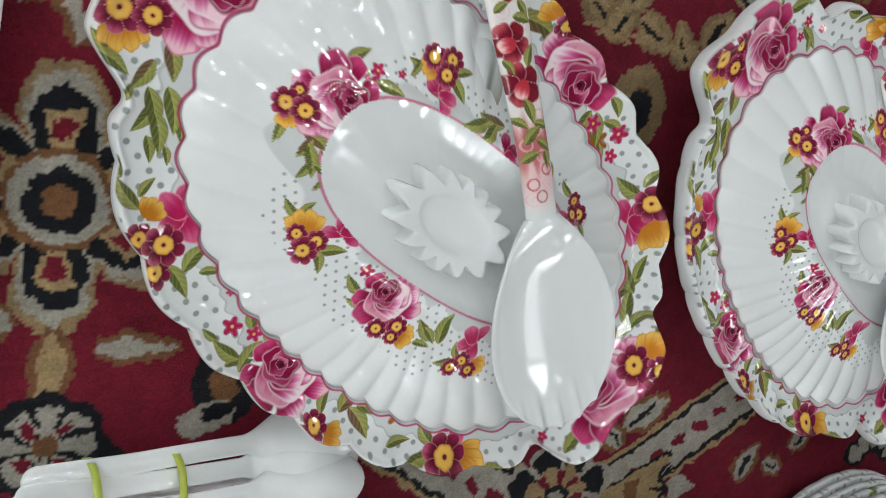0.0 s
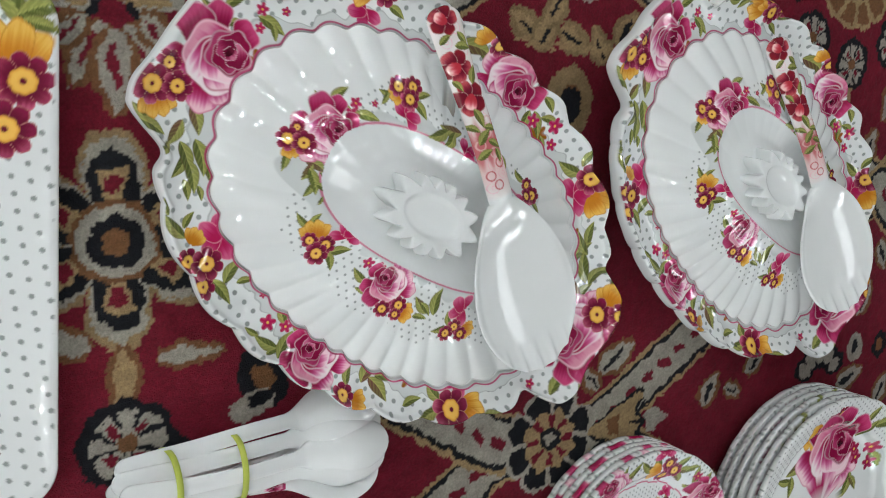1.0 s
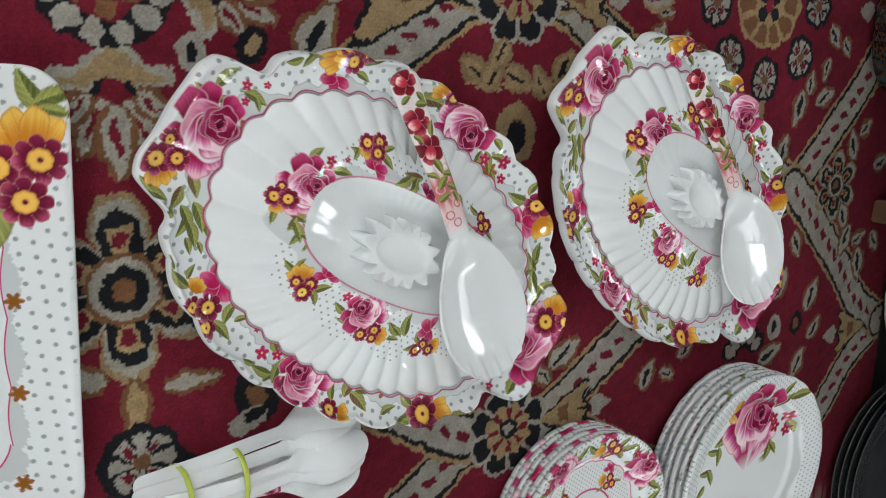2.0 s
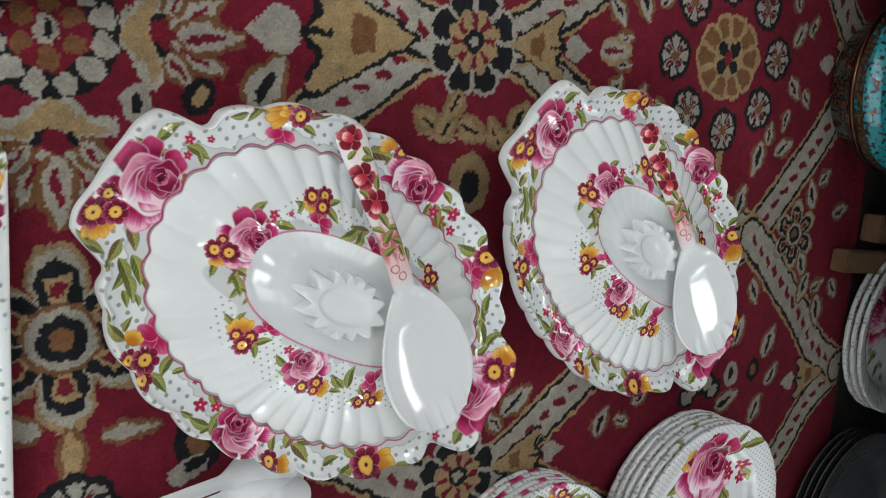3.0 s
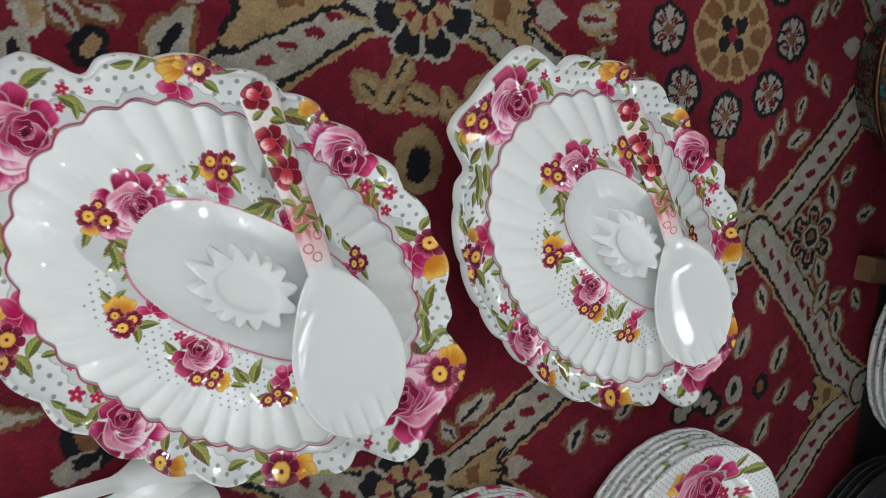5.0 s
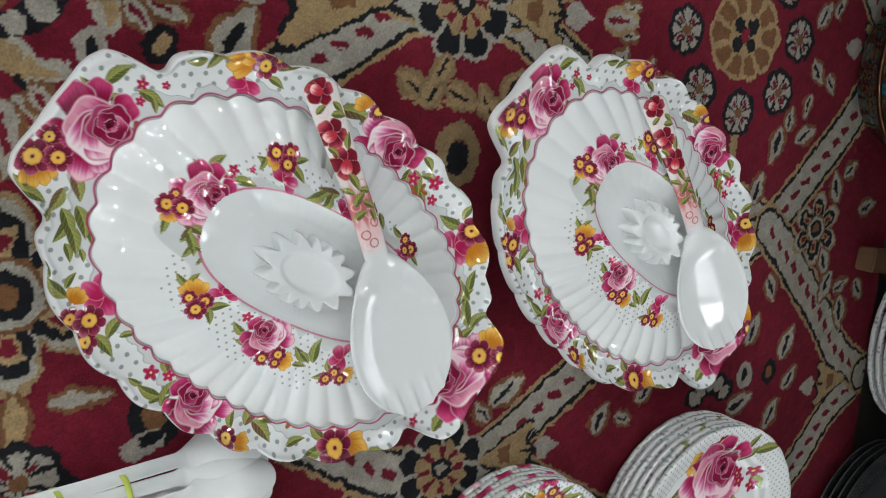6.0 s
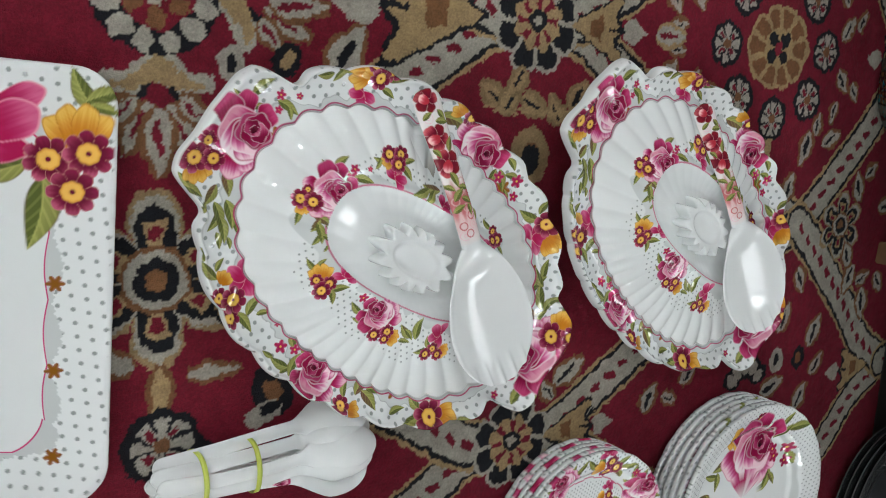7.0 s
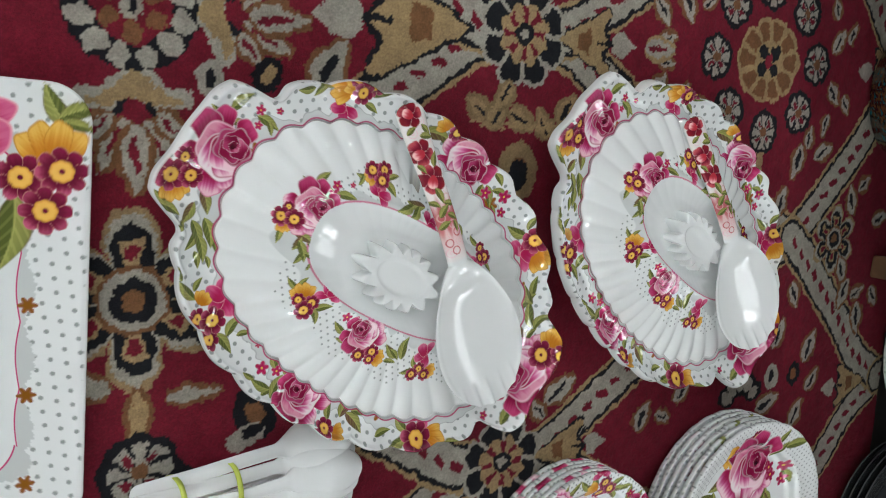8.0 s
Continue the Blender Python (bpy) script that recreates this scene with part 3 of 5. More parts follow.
# panels mirrored in a spoon bowl; the dim one is added for its soft glow
for y, half, glow, note in ((-1.71, 0.23, M_TUBE, "white flat ceiling light panel, brightly lit"), (-1.19, 0.25, M_DIM, "dim ceiling panel, added for the soft glow in a spoon bowl")):
    light_panel = thing("light_panel", note, "ceiling light", "ceiling panels", pose(2.70, y, 2.8))
    part("frame", box(bmesh.new(), -0.225, -half - 0.012, -0.02, 0.225, half + 0.012, -0.002), M_FRAME, light_panel, "white metal frame")
    part("diffuser", box(bmesh.new(), -0.21, -half, -0.028, 0.21, half, -0.0205), glow, light_panel, "glowing white diffuser")

carpet = part("carpet", carpet_mesh(), M_CARPET, matrix=pose(0.41, 0.088, 0, 0, 0, -9.5))
tagged(carpet, "deep red patterned wool carpet with cream and black oriental motifs", "carpet", kind="structure")


# ---- covered serving platters ----
FLUTES = 40
# the lid's frame seen from the platter's: a small shift and turn, since their prints do not line up
LID_X, LID_Y, LID_TURN = 0.004, 0.0022, 0.9


def oval(th, a, b, e=2.0):
    return (np.abs(np.cos(th) / a) ** e + np.abs(np.sin(th) / b) ** e) ** (-1 / e)


def flute(th):
    """Round lobes with narrow notches between, from 0 to 1."""
    return np.sqrt(np.cos(th * FLUTES / 2) ** 2 + 0.06)


def lid_edge(th):
    """The lid's scalloped outline, in the lid's frame."""
    r = oval(th + 0.157, 0.1575, 0.1090, 2.2) * (1 + 0.034 * (flute(th) - 0.72))
    return r * np.cos(th) - 0.004, r * np.sin(th) - 0.0053


def lid_seat(th):
    """The same outline in the platter's frame, where the lid lies a little to one side of its seat."""
    x, y = lid_edge(th)
    c, q = math.cos(radians(LID_TURN)), math.sin(radians(LID_TURN))
    return x * c - y * q + LID_X + 0.0032, x * q + y * c + LID_Y


def platter_edge(th):
    """The platter's outline: a scalloped oval with a lobed grip at either end."""
    r = oval(th + 0.097, 0.1890, 0.1428, 2.2)
    d = np.abs((th + 0.14 + np.pi / 2) % np.pi - np.pi / 2)
    grip = 1 - smooth(0.235, 0.350, d)
    lobes = np.where(np.cos(th) > 0, 0.0290, 0.0205) + 0.0035 * np.exp(-(((d - 0.18) / 0.07) ** 2))
    scallop = 0.0050 * (np.abs(np.cos(th * 11 + 0.4)) - 0.6) * (1 - grip) - 0.0050 * np.exp(-(((d - 0.365) / 0.04) ** 2))
    r = r + grip * lobes + scallop
    return r * np.cos(th) + 0.0008, r * np.sin(th) - 0.0017


def platter_mesh():
    n = 1600
    th = np.linspace(0, 2 * np.pi, n, endpoint=False)
    sx, sy = lid_seat(th)
    ex, ey = platter_edge(th)
    ruff = 0.0024 * np.cos(th * 22 + 0.8)
    rows = []
    # well, ledge under the lid and the scalloped wall round it: share of the seat's outline, height
    for q, z in ((0.02, 0.008), (0.5, 0.008), (0.78, 0.010), (0.88, 0.026), (0.93, 0.0445), (0.96, 0.0458), (1.0, 0.0459), (1.009, 0.0460), (1.012, 0.0464),
                 (1.015, 0.0470), (1.018, 0.0475), (1.023, 0.0477), (1.029, 0.0480)):
        rows.append((q * sx + (1 - q) * 0.002, q * sy - (1 - q) * 0.003, np.full(n, z), np.full(n, -1.0 if q < 1.021 else 0.0)))
    ix, iy = rows[-1][0], rows[-1][1]
    for w in np.linspace(0.02, 0.985, 72):
        roll = 0.0042 * math.exp(-(((w - 0.885) / 0.075) ** 2))
        z = 0.0481 + 0.0040 * float(smooth(0.0, 0.9, w)) - 0.0016 * math.sin(math.pi * min(w / 0.75, 1)) + roll - 0.0025 * float(smooth(0.94, 1.0, w))
        rows.append((ix + (ex - ix) * w, iy + (ey - iy) * w, z + ruff * float(smooth(0.15, 0.8, w)), np.full(n, w)))
    top = len(rows)
    # rounded lip, underside and foot: share of the outline, height
    for q, z in ((0.997, 0.0482), (1.0, 0.0464), (1.0, 0.0440), (0.995, 0.0424), (0.983, 0.0418), (0.94, 0.0412), (0.86, 0.0390), (0.76, 0.030), (0.66, 0.010), (0.64, 0.0), (0.02, 0.0)):
        rows.append((ex * q, ey * q, z + ruff * float(smooth(0.80, 0.95, q)), np.full(n, 1.0)))
    X, Y, Z, W = (np.array([r[k] for r in rows]) for k in range(4))
    T = np.broadcast_to(th, X.shape)
    # print laid out at its own scale
    pr = Print(X / 0.995, Y / 0.995)
    t, w = T.ravel(), W.ravel()
    every = np.arange(len(w))
    shore = w + 0.10 * np.sin(t * 13) + 0.06 * np.sin(t * 29 + 1) + 0.03 * np.sin(t * 83)
    pr.dots(0.0106, 0.0017, where=(shore > 0.22) * (w > 0.02) * 1.0)
    pr.mix(every, (1 - smooth(0.20, 0.22, shore)) * (w >= 0.02), GREY)
    pr.mix(every, smooth(0.19, 0.21, shore) * (1 - smooth(0.225, 0.24, shore)) * (w >= 0.02) * 0.6, DOT)
    for x, y, a in ((-0.150, 0.036, 1.3), (0.066, 0.100, 0.3), (-0.045, -0.100, 2.0), (0.140, 0.045, 2.2), (0.055, -0.110, 0.2)):
        pr.star(x, y, 0.010, AMBER * 0.5, 7, a, None)
    # grip spray
    pr.strew([("L", -166, -44, 16.3, -1.7), ("L", -149, -38, 16.2, -0.9), ("L", -155, -56, 12.8, -0.9), ("L", -146, -54, 9.1, -0.9), ("L", -179, -39, 10.6, -1.7),
              ("L", -179, 66, 20.2, 1.1), ("L", -192, 51, 14.6, 3), ("L", -174, 51, 12, 0.6), ("L", -153, 62, 18.3, -0.1), ("L", -150, 59, 10.9, -0.9),
              ("S", -163, 68, 4.5, 0.6), ("S", -159, 57, 3.7, 0.6), ("S", -166, 52, 4.2, 0.6), ("S", -149, 75, 3.2, 0.6), ("B", -169, -14, 18.7, -0.9),
              ("B", -177, -27, 17.7, -1.7), ("L", -164, -39, 20.2, -0.9), ("L", -156, -34, 21.3, -0.9), ("L", -156, -47, 20, -0.9), ("L", -200, -25, 13.8, 2.7),
              ("L", -199, -33, 7.2, 3), ("L", -191, -30, 17.1, -0.1), ("R", -177, 25, 30.7, 0.6), ("F", -194, -16, 11.1, -2.5), ("P", -199, 9, 7.5, 0.6),
              ("P", -202, -7, 11.6, 0.6), ("P", -188, -1, 9.1, 0.2)])
    # top spray
    pr.strew([("L", -140, 100, 13.8, -2.5), ("L", -130, 108, 16.4, -1.7), ("L", -80, 131, 21.2, 0.6), ("L", -82, 116, 13.4, -0.1), ("L", -127, 114, 13.4, -3),
              ("K", -102, 104, 12.8, -3), ("F", -114, 117, 12.7, 2.2), ("F", -107, 125, 9.5, 1.4), ("P", -91, 133, 9.5, 0.6), ("P", -106, 128, 6.5, 0.6),
              ("P", -96, 122, 8.9, 0.2)])
    # side spray
    pr.strew([("L", 70, 115, 14.5, 0.2), ("L", 91, 122, 13.8, -0.5), ("L", 73, 96, 12, -0.9), ("L", -11, 128, 16.8, -0.5), ("B", -16, 127, 25.3, 0.2),
              ("L", 61, 124, 13.4, -0.5), ("L", 79, 127, 14.5, -0.5), ("L", 61, 106, 19.6, -0.9), ("L", 49, 103, 18.4, -1.7), ("S", 57, 108, 6, 0.6),
              ("S", 77, 114, 6.9, 0.6), ("S", 82, 100, 5.2, 0.6), ("R", 22, 123, 30.2, -0.5), ("F", -16, 139, 8.2, 1.4), ("P", -1, 139, 8, 0.6)])
    # end spray
    pr.strew([("L", 166, 30, 25.8, 2.2), ("L", 143, 33, 26.2, 2.5), ("L", 156, 56, 19, 1.8), ("L", 176, 10, 21.5, 1.1), ("L", 162, -6, 19, 3),
              ("L", 108, 93, 22.6, -3.1), ("L", 116, 107, 14.5, 1.8), ("K", 125, 77, 17.7, -0.1), ("F", 146, 80, 12.7, -1.7), ("P", 130, 94, 12, 0.6),
              ("L", 138, 49, 26.2, 2.7), ("L", 155, 38, 24.6, 1.1), ("L", 153, 46, 20.2, 2.5), ("B", 160, 11, 32.7, 2.7), ("L", 180, 30, 21.2, 1.4),
              ("L", 200, 28, 18.9, -0.5), ("L", 189, -67, 22.6, 1.4), ("L", 211, -62, 17, 2.2), ("S", 165, -78, 4.7, 0.3), ("R", 190, -25, 37.4, -2.8),
              ("F", 205, 19, 14.8, 0.3), ("P", 198, -1, 13.9, 0.6), ("P", 218, 6, 10.3, 0.3), ("P", 221, -8, 9.4, 0.3)])
    # near spray
    pr.strew([("L", 48, -114, 19, 0.2), ("L", 67, -127, 15.9, 0.6), ("L", 7, -125, 14.5, 1.8), ("B", 22, -115, 23.7, 1.4), ("B", 35, -128, 22.8, -0.5),
              ("L", 39, -117, 20.1, 0.2), ("L", 84, -130, 18, -2.5), ("L", 82, -114, 19, 2.7), ("L", 138, -114, 19.4, 0.6), ("K", 96, -103, 14.8, 0.2),
              ("F", 120, -117, 14.4, -1.4), ("P", 102, -121, 15, 0.6)])
    # corner spray
    pr.strew([("L", -75, -122, 9.9, 3), ("L", -46, -104, 14.5, 1.8), ("L", -54, -128, 13, 0.6), ("L", -59, -103, 15, 2.2), ("L", -63, -125, 17, 3),
              ("L", -48, -122, 19, 1.4), ("S", -66, -113, 6, 0.6), ("S", -53, -111, 4.9, 0.6), ("S", -78, -97, 2.7, 0.2), ("R", -22, -125, 24.8, 2.2),
              ("F", 22, -141, 8.4, -1.4), ("P", 8, -140, 7.9, 0.2)])
    # left spray
    pr.strew([("L", -162, -70, 9.8, 2.2), ("L", -93, -93, 11.3, 0.6), ("L", -152, -79, 17.9, 2.7), ("L", -145, -72, 11.3, 1.4), ("L", -104, -90, 18.3, 1.4),
              ("L", -106, -106, 18.3, -0.5), ("K", -122, -75, 15.9, 2.7), ("F", -137, -80, 7.2, -0.1), ("P", -135, -96, 8.1, -0.1), ("P", -119, -107, 8.2, 0.2),
              ("P", -122, -93, 10.5, 0.2)])
    pr.mix(every, smooth(0.945, 0.965, w), WHITE)
    # white seat with a fine rose line along the top of its wall
    pr.mix(every, (w < 0) * 1.0, WHITE)
    pr.mix(every, (w == 0.0) * 0.9, ROSE * 0.8)
    P, C = np.stack([X, Y, Z], -1), pr.c.reshape(*X.shape, 3)
    cut, low = 7, top + 6
    rim = mesh_from("rim", P[cut : low + 1], grid_quads(low + 1 - cut, n, True), C[cut : low + 1].reshape(-1, 3))
    well = mesh_from("well", P[: cut + 1], grid_quads(cut + 1, n, True), C[: cut + 1].reshape(-1, 3))
    foot = mesh_from("foot", P[low:], grid_quads(len(P) - low, n, True), C[low:].reshape(-1, 3))
    return rim, well, foot


def basin_far(x, y):
    return (np.abs(x / 0.093) ** 2.5 + np.abs((y - 0.004) / 0.0455) ** 2.5) ** (1 / 2.5)


def lid_mesh():
    n = 1440
    th = np.linspace(0, 2 * np.pi, n, endpoint=False)
    ex, ey = lid_edge(th)
    cx, cy = -0.004, -0.0053
    s = np.concatenate([np.linspace(0.01, 0.28, 14), np.linspace(0.288, 0.90, 104), np.linspace(0.906, 0.996, 22)])
    S, T = np.meshgrid(s, th, indexing="ij")
    lobe = flute(T) - 0.72
    Z = 0.0500 + 0.0205 * (1 - S**2.7) ** 0.88 + 0.0017 * lobe * smooth(0.56, 0.97, S)
    X, Y = cx + S * (ex - cx), cy + S * (ey - cy)
    e = basin_far(X, Y)
    Z = Z + 0.0028 * np.exp(-(((e - 1.04) / 0.09) ** 2)) - 0.0070 * smooth(1.02, 0.60, e)
    # dip for the spoon's handle, which runs out over the edge
    away = -(X + 0.0624) * 0.674 + (Y - 0.131) * 0.738
    across = (X + 0.0624) * 0.738 + (Y - 0.131) * 0.674 + 0.006
    dip = np.exp(-((across / 0.0125) ** 2)) * smooth(-0.115, -0.02, away)
    Z = Z - 0.0110 * dip * (1 - 0.80 * smooth(0.84, 0.98, S))
    under_s, drop = np.array([1.0, 1.0, 0.994, 0.97, 0.9, 0.6]), np.array([-0.0006, -0.0017, -0.0021, -0.0022, 0.002, 0.012])
    SU, TU = np.meshgrid(under_s, th, indexing="ij")
    ZU = 0.0500 + drop[:, None] + 0.0017 * (flute(TU) - 0.72) * (drop[:, None] > -0.005)
    XU, YU = cx + SU * (ex - cx), cy + SU * (ey - cy)
    X, Y, Z = np.concatenate([X, XU]), np.concatenate([Y, YU]), np.concatenate([Z, ZU])
    S = np.concatenate([S, SU])
    T = np.concatenate([T, TU])
    pr = Print(X / 1.008, Y / 1.008)
    t, sv = T.ravel(), S.ravel()
    e = basin_far(X.ravel(), Y.ravel())
    ring = (e > 1.0) & (sv < 0.71 + 0.04 * np.sin(9 * t))
    pr.dots(0.0066, 0.0009, 0.0, ring * 1.0)
    every = np.arange(len(t))
    patch = smooth(1.16, 1.13, e + 0.08 * np.sin(17 * t) + 0.10 * np.sin(5 * t + 1)) * (e > 1.0)
    pr.mix(every, patch, GREY)
    pr.mix(every, 0.8 - 0.8 * smooth(0.006, 0.022, np.abs(e - 1.0)), ROSE)
    pr.mix(every, (e < 0.985) * 1.0, WHITE)
    # wreath start
    pr.strew([("L", -93, -22, 10, -1.7), ("L", -86, -9, 9.2, -0.1), ("L", -100, 43, 14.8, 1.1), ("L", -110, 35, 11.6, 2.7), ("L", -95, 37, 10, 0.2),
              ("L", -78, 38, 15.9, 0.2), ("S", -88, 43, 4.5, 0.2), ("S", -88, 35, 5, 0.2), ("S", -76, 49, 2.6, 0.6), ("B", -95, -6, 15.6, -0.1),
              ("B", -99, -12, 12, -1.7), ("L", -93, -16, 15.9, -0.9), ("L", -84, -17, 11.3, -0.1), ("L", -83, -25, 6, -1.7), ("L", -114, -12, 11.9, -1.4),
              ("R", -100, 18, 21.7, 0.2), ("F", -113, -4, 6.4, -2.5), ("P", -116, 11, 4.2, -0.1), ("P", -118, 2, 7.4, 0.6), ("P", -108, 4, 7.4, 0.2)])
    # wreath top
    pr.strew([("L", -72, 60, 9.7, -3), ("L", -71, 56, 9.1, -1.7), ("L", -45, 71, 12, 0.6), ("L", -44, 61, 14.5, -0.5), ("K", -52, 53, 11, -0.1),
              ("F", -65, 63, 7.5, 2.2), ("P", -65, 68, 6.9, 0.2), ("P", -55, 73, 6.9, 0.2), ("P", -54, 64, 6.9, 0.6), ("B", -16, 61, 18.3, -3), ("L", -25, 53, 18, -2.5),
              ("L", -15, 52, 16.8, -2), ("K", 1, 51, 10.6, -0.9), ("L", 26, 66, 9.5, 2.2), ("L", 35, 59, 12, -0.9)])
    # wreath end
    pr.strew([("L", 53, 58, 11.8, 2.7), ("L", 78, 43, 10.6, -0.5), ("K", 64, 37, 11.8, -0.5), ("P", 63, 55, 5.3, 0.2), ("P", 71, 50, 6.7, 0.3), ("P", 65, 47, 5.3, 0.2)])
    # wreath left
    pr.strew([("L", -86, -41, 11.9, 2.7), ("L", -79, -37, 10, 1.4), ("L", -54, -49, 13.8, 0.6), ("L", -58, -58, 13, -0.9), ("K", -57, -38, 10.5, 0.6),
              ("F", -76, -44, 9.5, 0.6), ("P", -76, -51, 5.3, 0.6), ("P", -65, -49, 6, -0.1), ("P", -68, -57, 7.4, 0.2)])
    # wreath near
    pr.strew([("S", -23, -47, 4, 0.6), ("S", -32, -48, 4.5, 0.6), ("L", -33, -58, 13.8, 2.7), ("L", -26, -66, 11.6, -3), ("B", 21, -59, 16.4, 2.7),
              ("L", 25, -61, 11.6, -0.5), ("L", 31, -52, 19, 1.8), ("R", -10, -57, 18.5, 2.2), ("L", 24, -68, 10.6, 0.2), ("F", 12, -69, 7.3, -1.4),
              ("P", 4, -66, 6.1, 0.2), ("P", 5, -73, 4.4, 0.2), ("P", -6, -73, 5.8, 0.2), ("L", 44, -70, 12, -2.5), ("L", 47, -60, 11, 2.2), ("K", 54, -51, 12.7, 2.2),
              ("F", 67, -62, 6.9, -1.4), ("P", 55, -64, 5.8, 0.2), ("P", 51, -71, 5.8, 0.2), ("P", 63, -67, 5.5, 0.6)])
    pr.mix(every, (e < 0.985) * 1.0, WHITE)
    # pink edge line, darkened by the shade of the gap below the lid
    pr.mix(every, (sv > 0.999) * 0.45, np.array([0.40, 0.14, 0.16]))
    return mesh_from("dome", np.stack([X, Y, Z], -1), grid_quads(len(S), n, True), pr.c)


def knob_mesh(points=14):
    """A star-shaped knob: pointed ridges round a flat top with an oval hollow."""
    n = points * 20
    th = np.linspace(0, 2 * np.pi, n, endpoint=False)
    saw = (0.5 + 0.5 * np.cos(points * th)) ** 0.8
    rows = []
    for a, b, z, tooth in ((0.0380, 0.0248, 0.0580, 0.34), (0.0374, 0.0243, 0.0640, 0.36), (0.0368, 0.0240, 0.0740, 0.34), (0.0366, 0.0238, 0.0772, 0.28), (0.0356, 0.0230, 0.0788, 0.27),
                           (0.0338, 0.0214, 0.0793, 0.21), (0.0306, 0.0190, 0.0790, 0.12), (0.0272, 0.0166, 0.0789, 0.03), (0.0258, 0.0154, 0.0785, 0.0), (0.0240, 0.0140, 0.0768, 0.0), (0.0205, 0.0114, 0.0756, 0.0), (0.011, 0.0058, 0.0748, 0.0), (0.0001, 0.0001, 0.0746, 0.0)):
        r = oval(th, a, b) * (1 + tooth * (saw - 0.45))
        rows.append(np.stack([0.98 * r * np.cos(th) - 0.006, 0.96 * r * np.sin(th) - 0.001, np.full(n, z)], -1))
    return mesh_from("knob", np.array(rows), grid_quads(len(rows), n, True))


platter_data, lid_data, knob_data = platter_mesh(), lid_mesh(), knob_mesh()
SETS = [(0.2042, -0.0988, -37.2), (0.5588, -0.1451, -44.8)]
for x, y, a in SETS:
    at = pose(x, y, 0.001, 0, 0, a)
    dish = thing("serving_platter", "white oval melamine platter with rose-print scalloped rim, on the carpet", "platter", "covered platters", at)
    for piece, note in zip(platter_data, ("scalloped rim printed with roses and grey dots", "", "")):
        part(piece.name.split(".")[0], piece, M_PRINT, dish, note)
    lid = thing("platter_lid", "white fluted oval lid with rose wreath, resting on a platter", "lid", "platter lids", at @ pose(LID_X, LID_Y, 0, 0, 0, LID_TURN))
    part("dome", lid_data, M_PRINT, lid, "fluted white dome with a printed wreath of roses")
    part("knob", knob_data, M_WHITE, lid, "white star-shaped fluted knob")


# ---- spoons ----
def spoon_rows(xs, half, mid, sink, thick, m=40, lip=0.0, power=2.0):
    """Closed cross-sections along x: half-width, height of the middle, sag of the upper face and thickness at each x."""
    rows = []
    k = np.linspace(-1, 1, m)
    for x, w, z, d, t in zip(xs, half, mid, sink, thick):
        y = np.sin(k * np.pi / 2)
        top = z + d * np.abs(y) ** power + lip * smooth(0.86, 0.96, np.abs(y)) * smooth(0.004, 0.02, w) + t * 0.5 * np.sqrt(np.clip(1 - y**8, 0, 1))
        low = z + d * np.abs(y) ** power - t * 0.5 * np.sqrt(np.clip(1 - y**8, 0, 1))
        ring = np.concatenate([np.stack([np.full(m, x), w * y, top], -1), np.stack([np.full(m, x), w * y, low], -1)[::-1][1:-1]])
        rows.append(ring)
    return np.array(rows)


def capped(name, rows, colours=None, ends=(True, True)):
    n, m = rows.shape[:2]
    verts = np.concatenate([rows.reshape(-1, 3), [rows[0].mean(0)], [rows[-1].mean(0)]])
    tris = [(n * m, (j + 1) % m, j) for j in range(m)] if ends[0] else []
    tris += [(n * m + 1, (n - 1) * m + j, (n - 1) * m + (j + 1) % m) for j in range(m)] if ends[1] else []
    if colours is not None:
        colours = np.concatenate([colours, colours[:1], colours[-1:]])
    return mesh_from(name, verts, grid_quads(n, m, True), colours, tris)


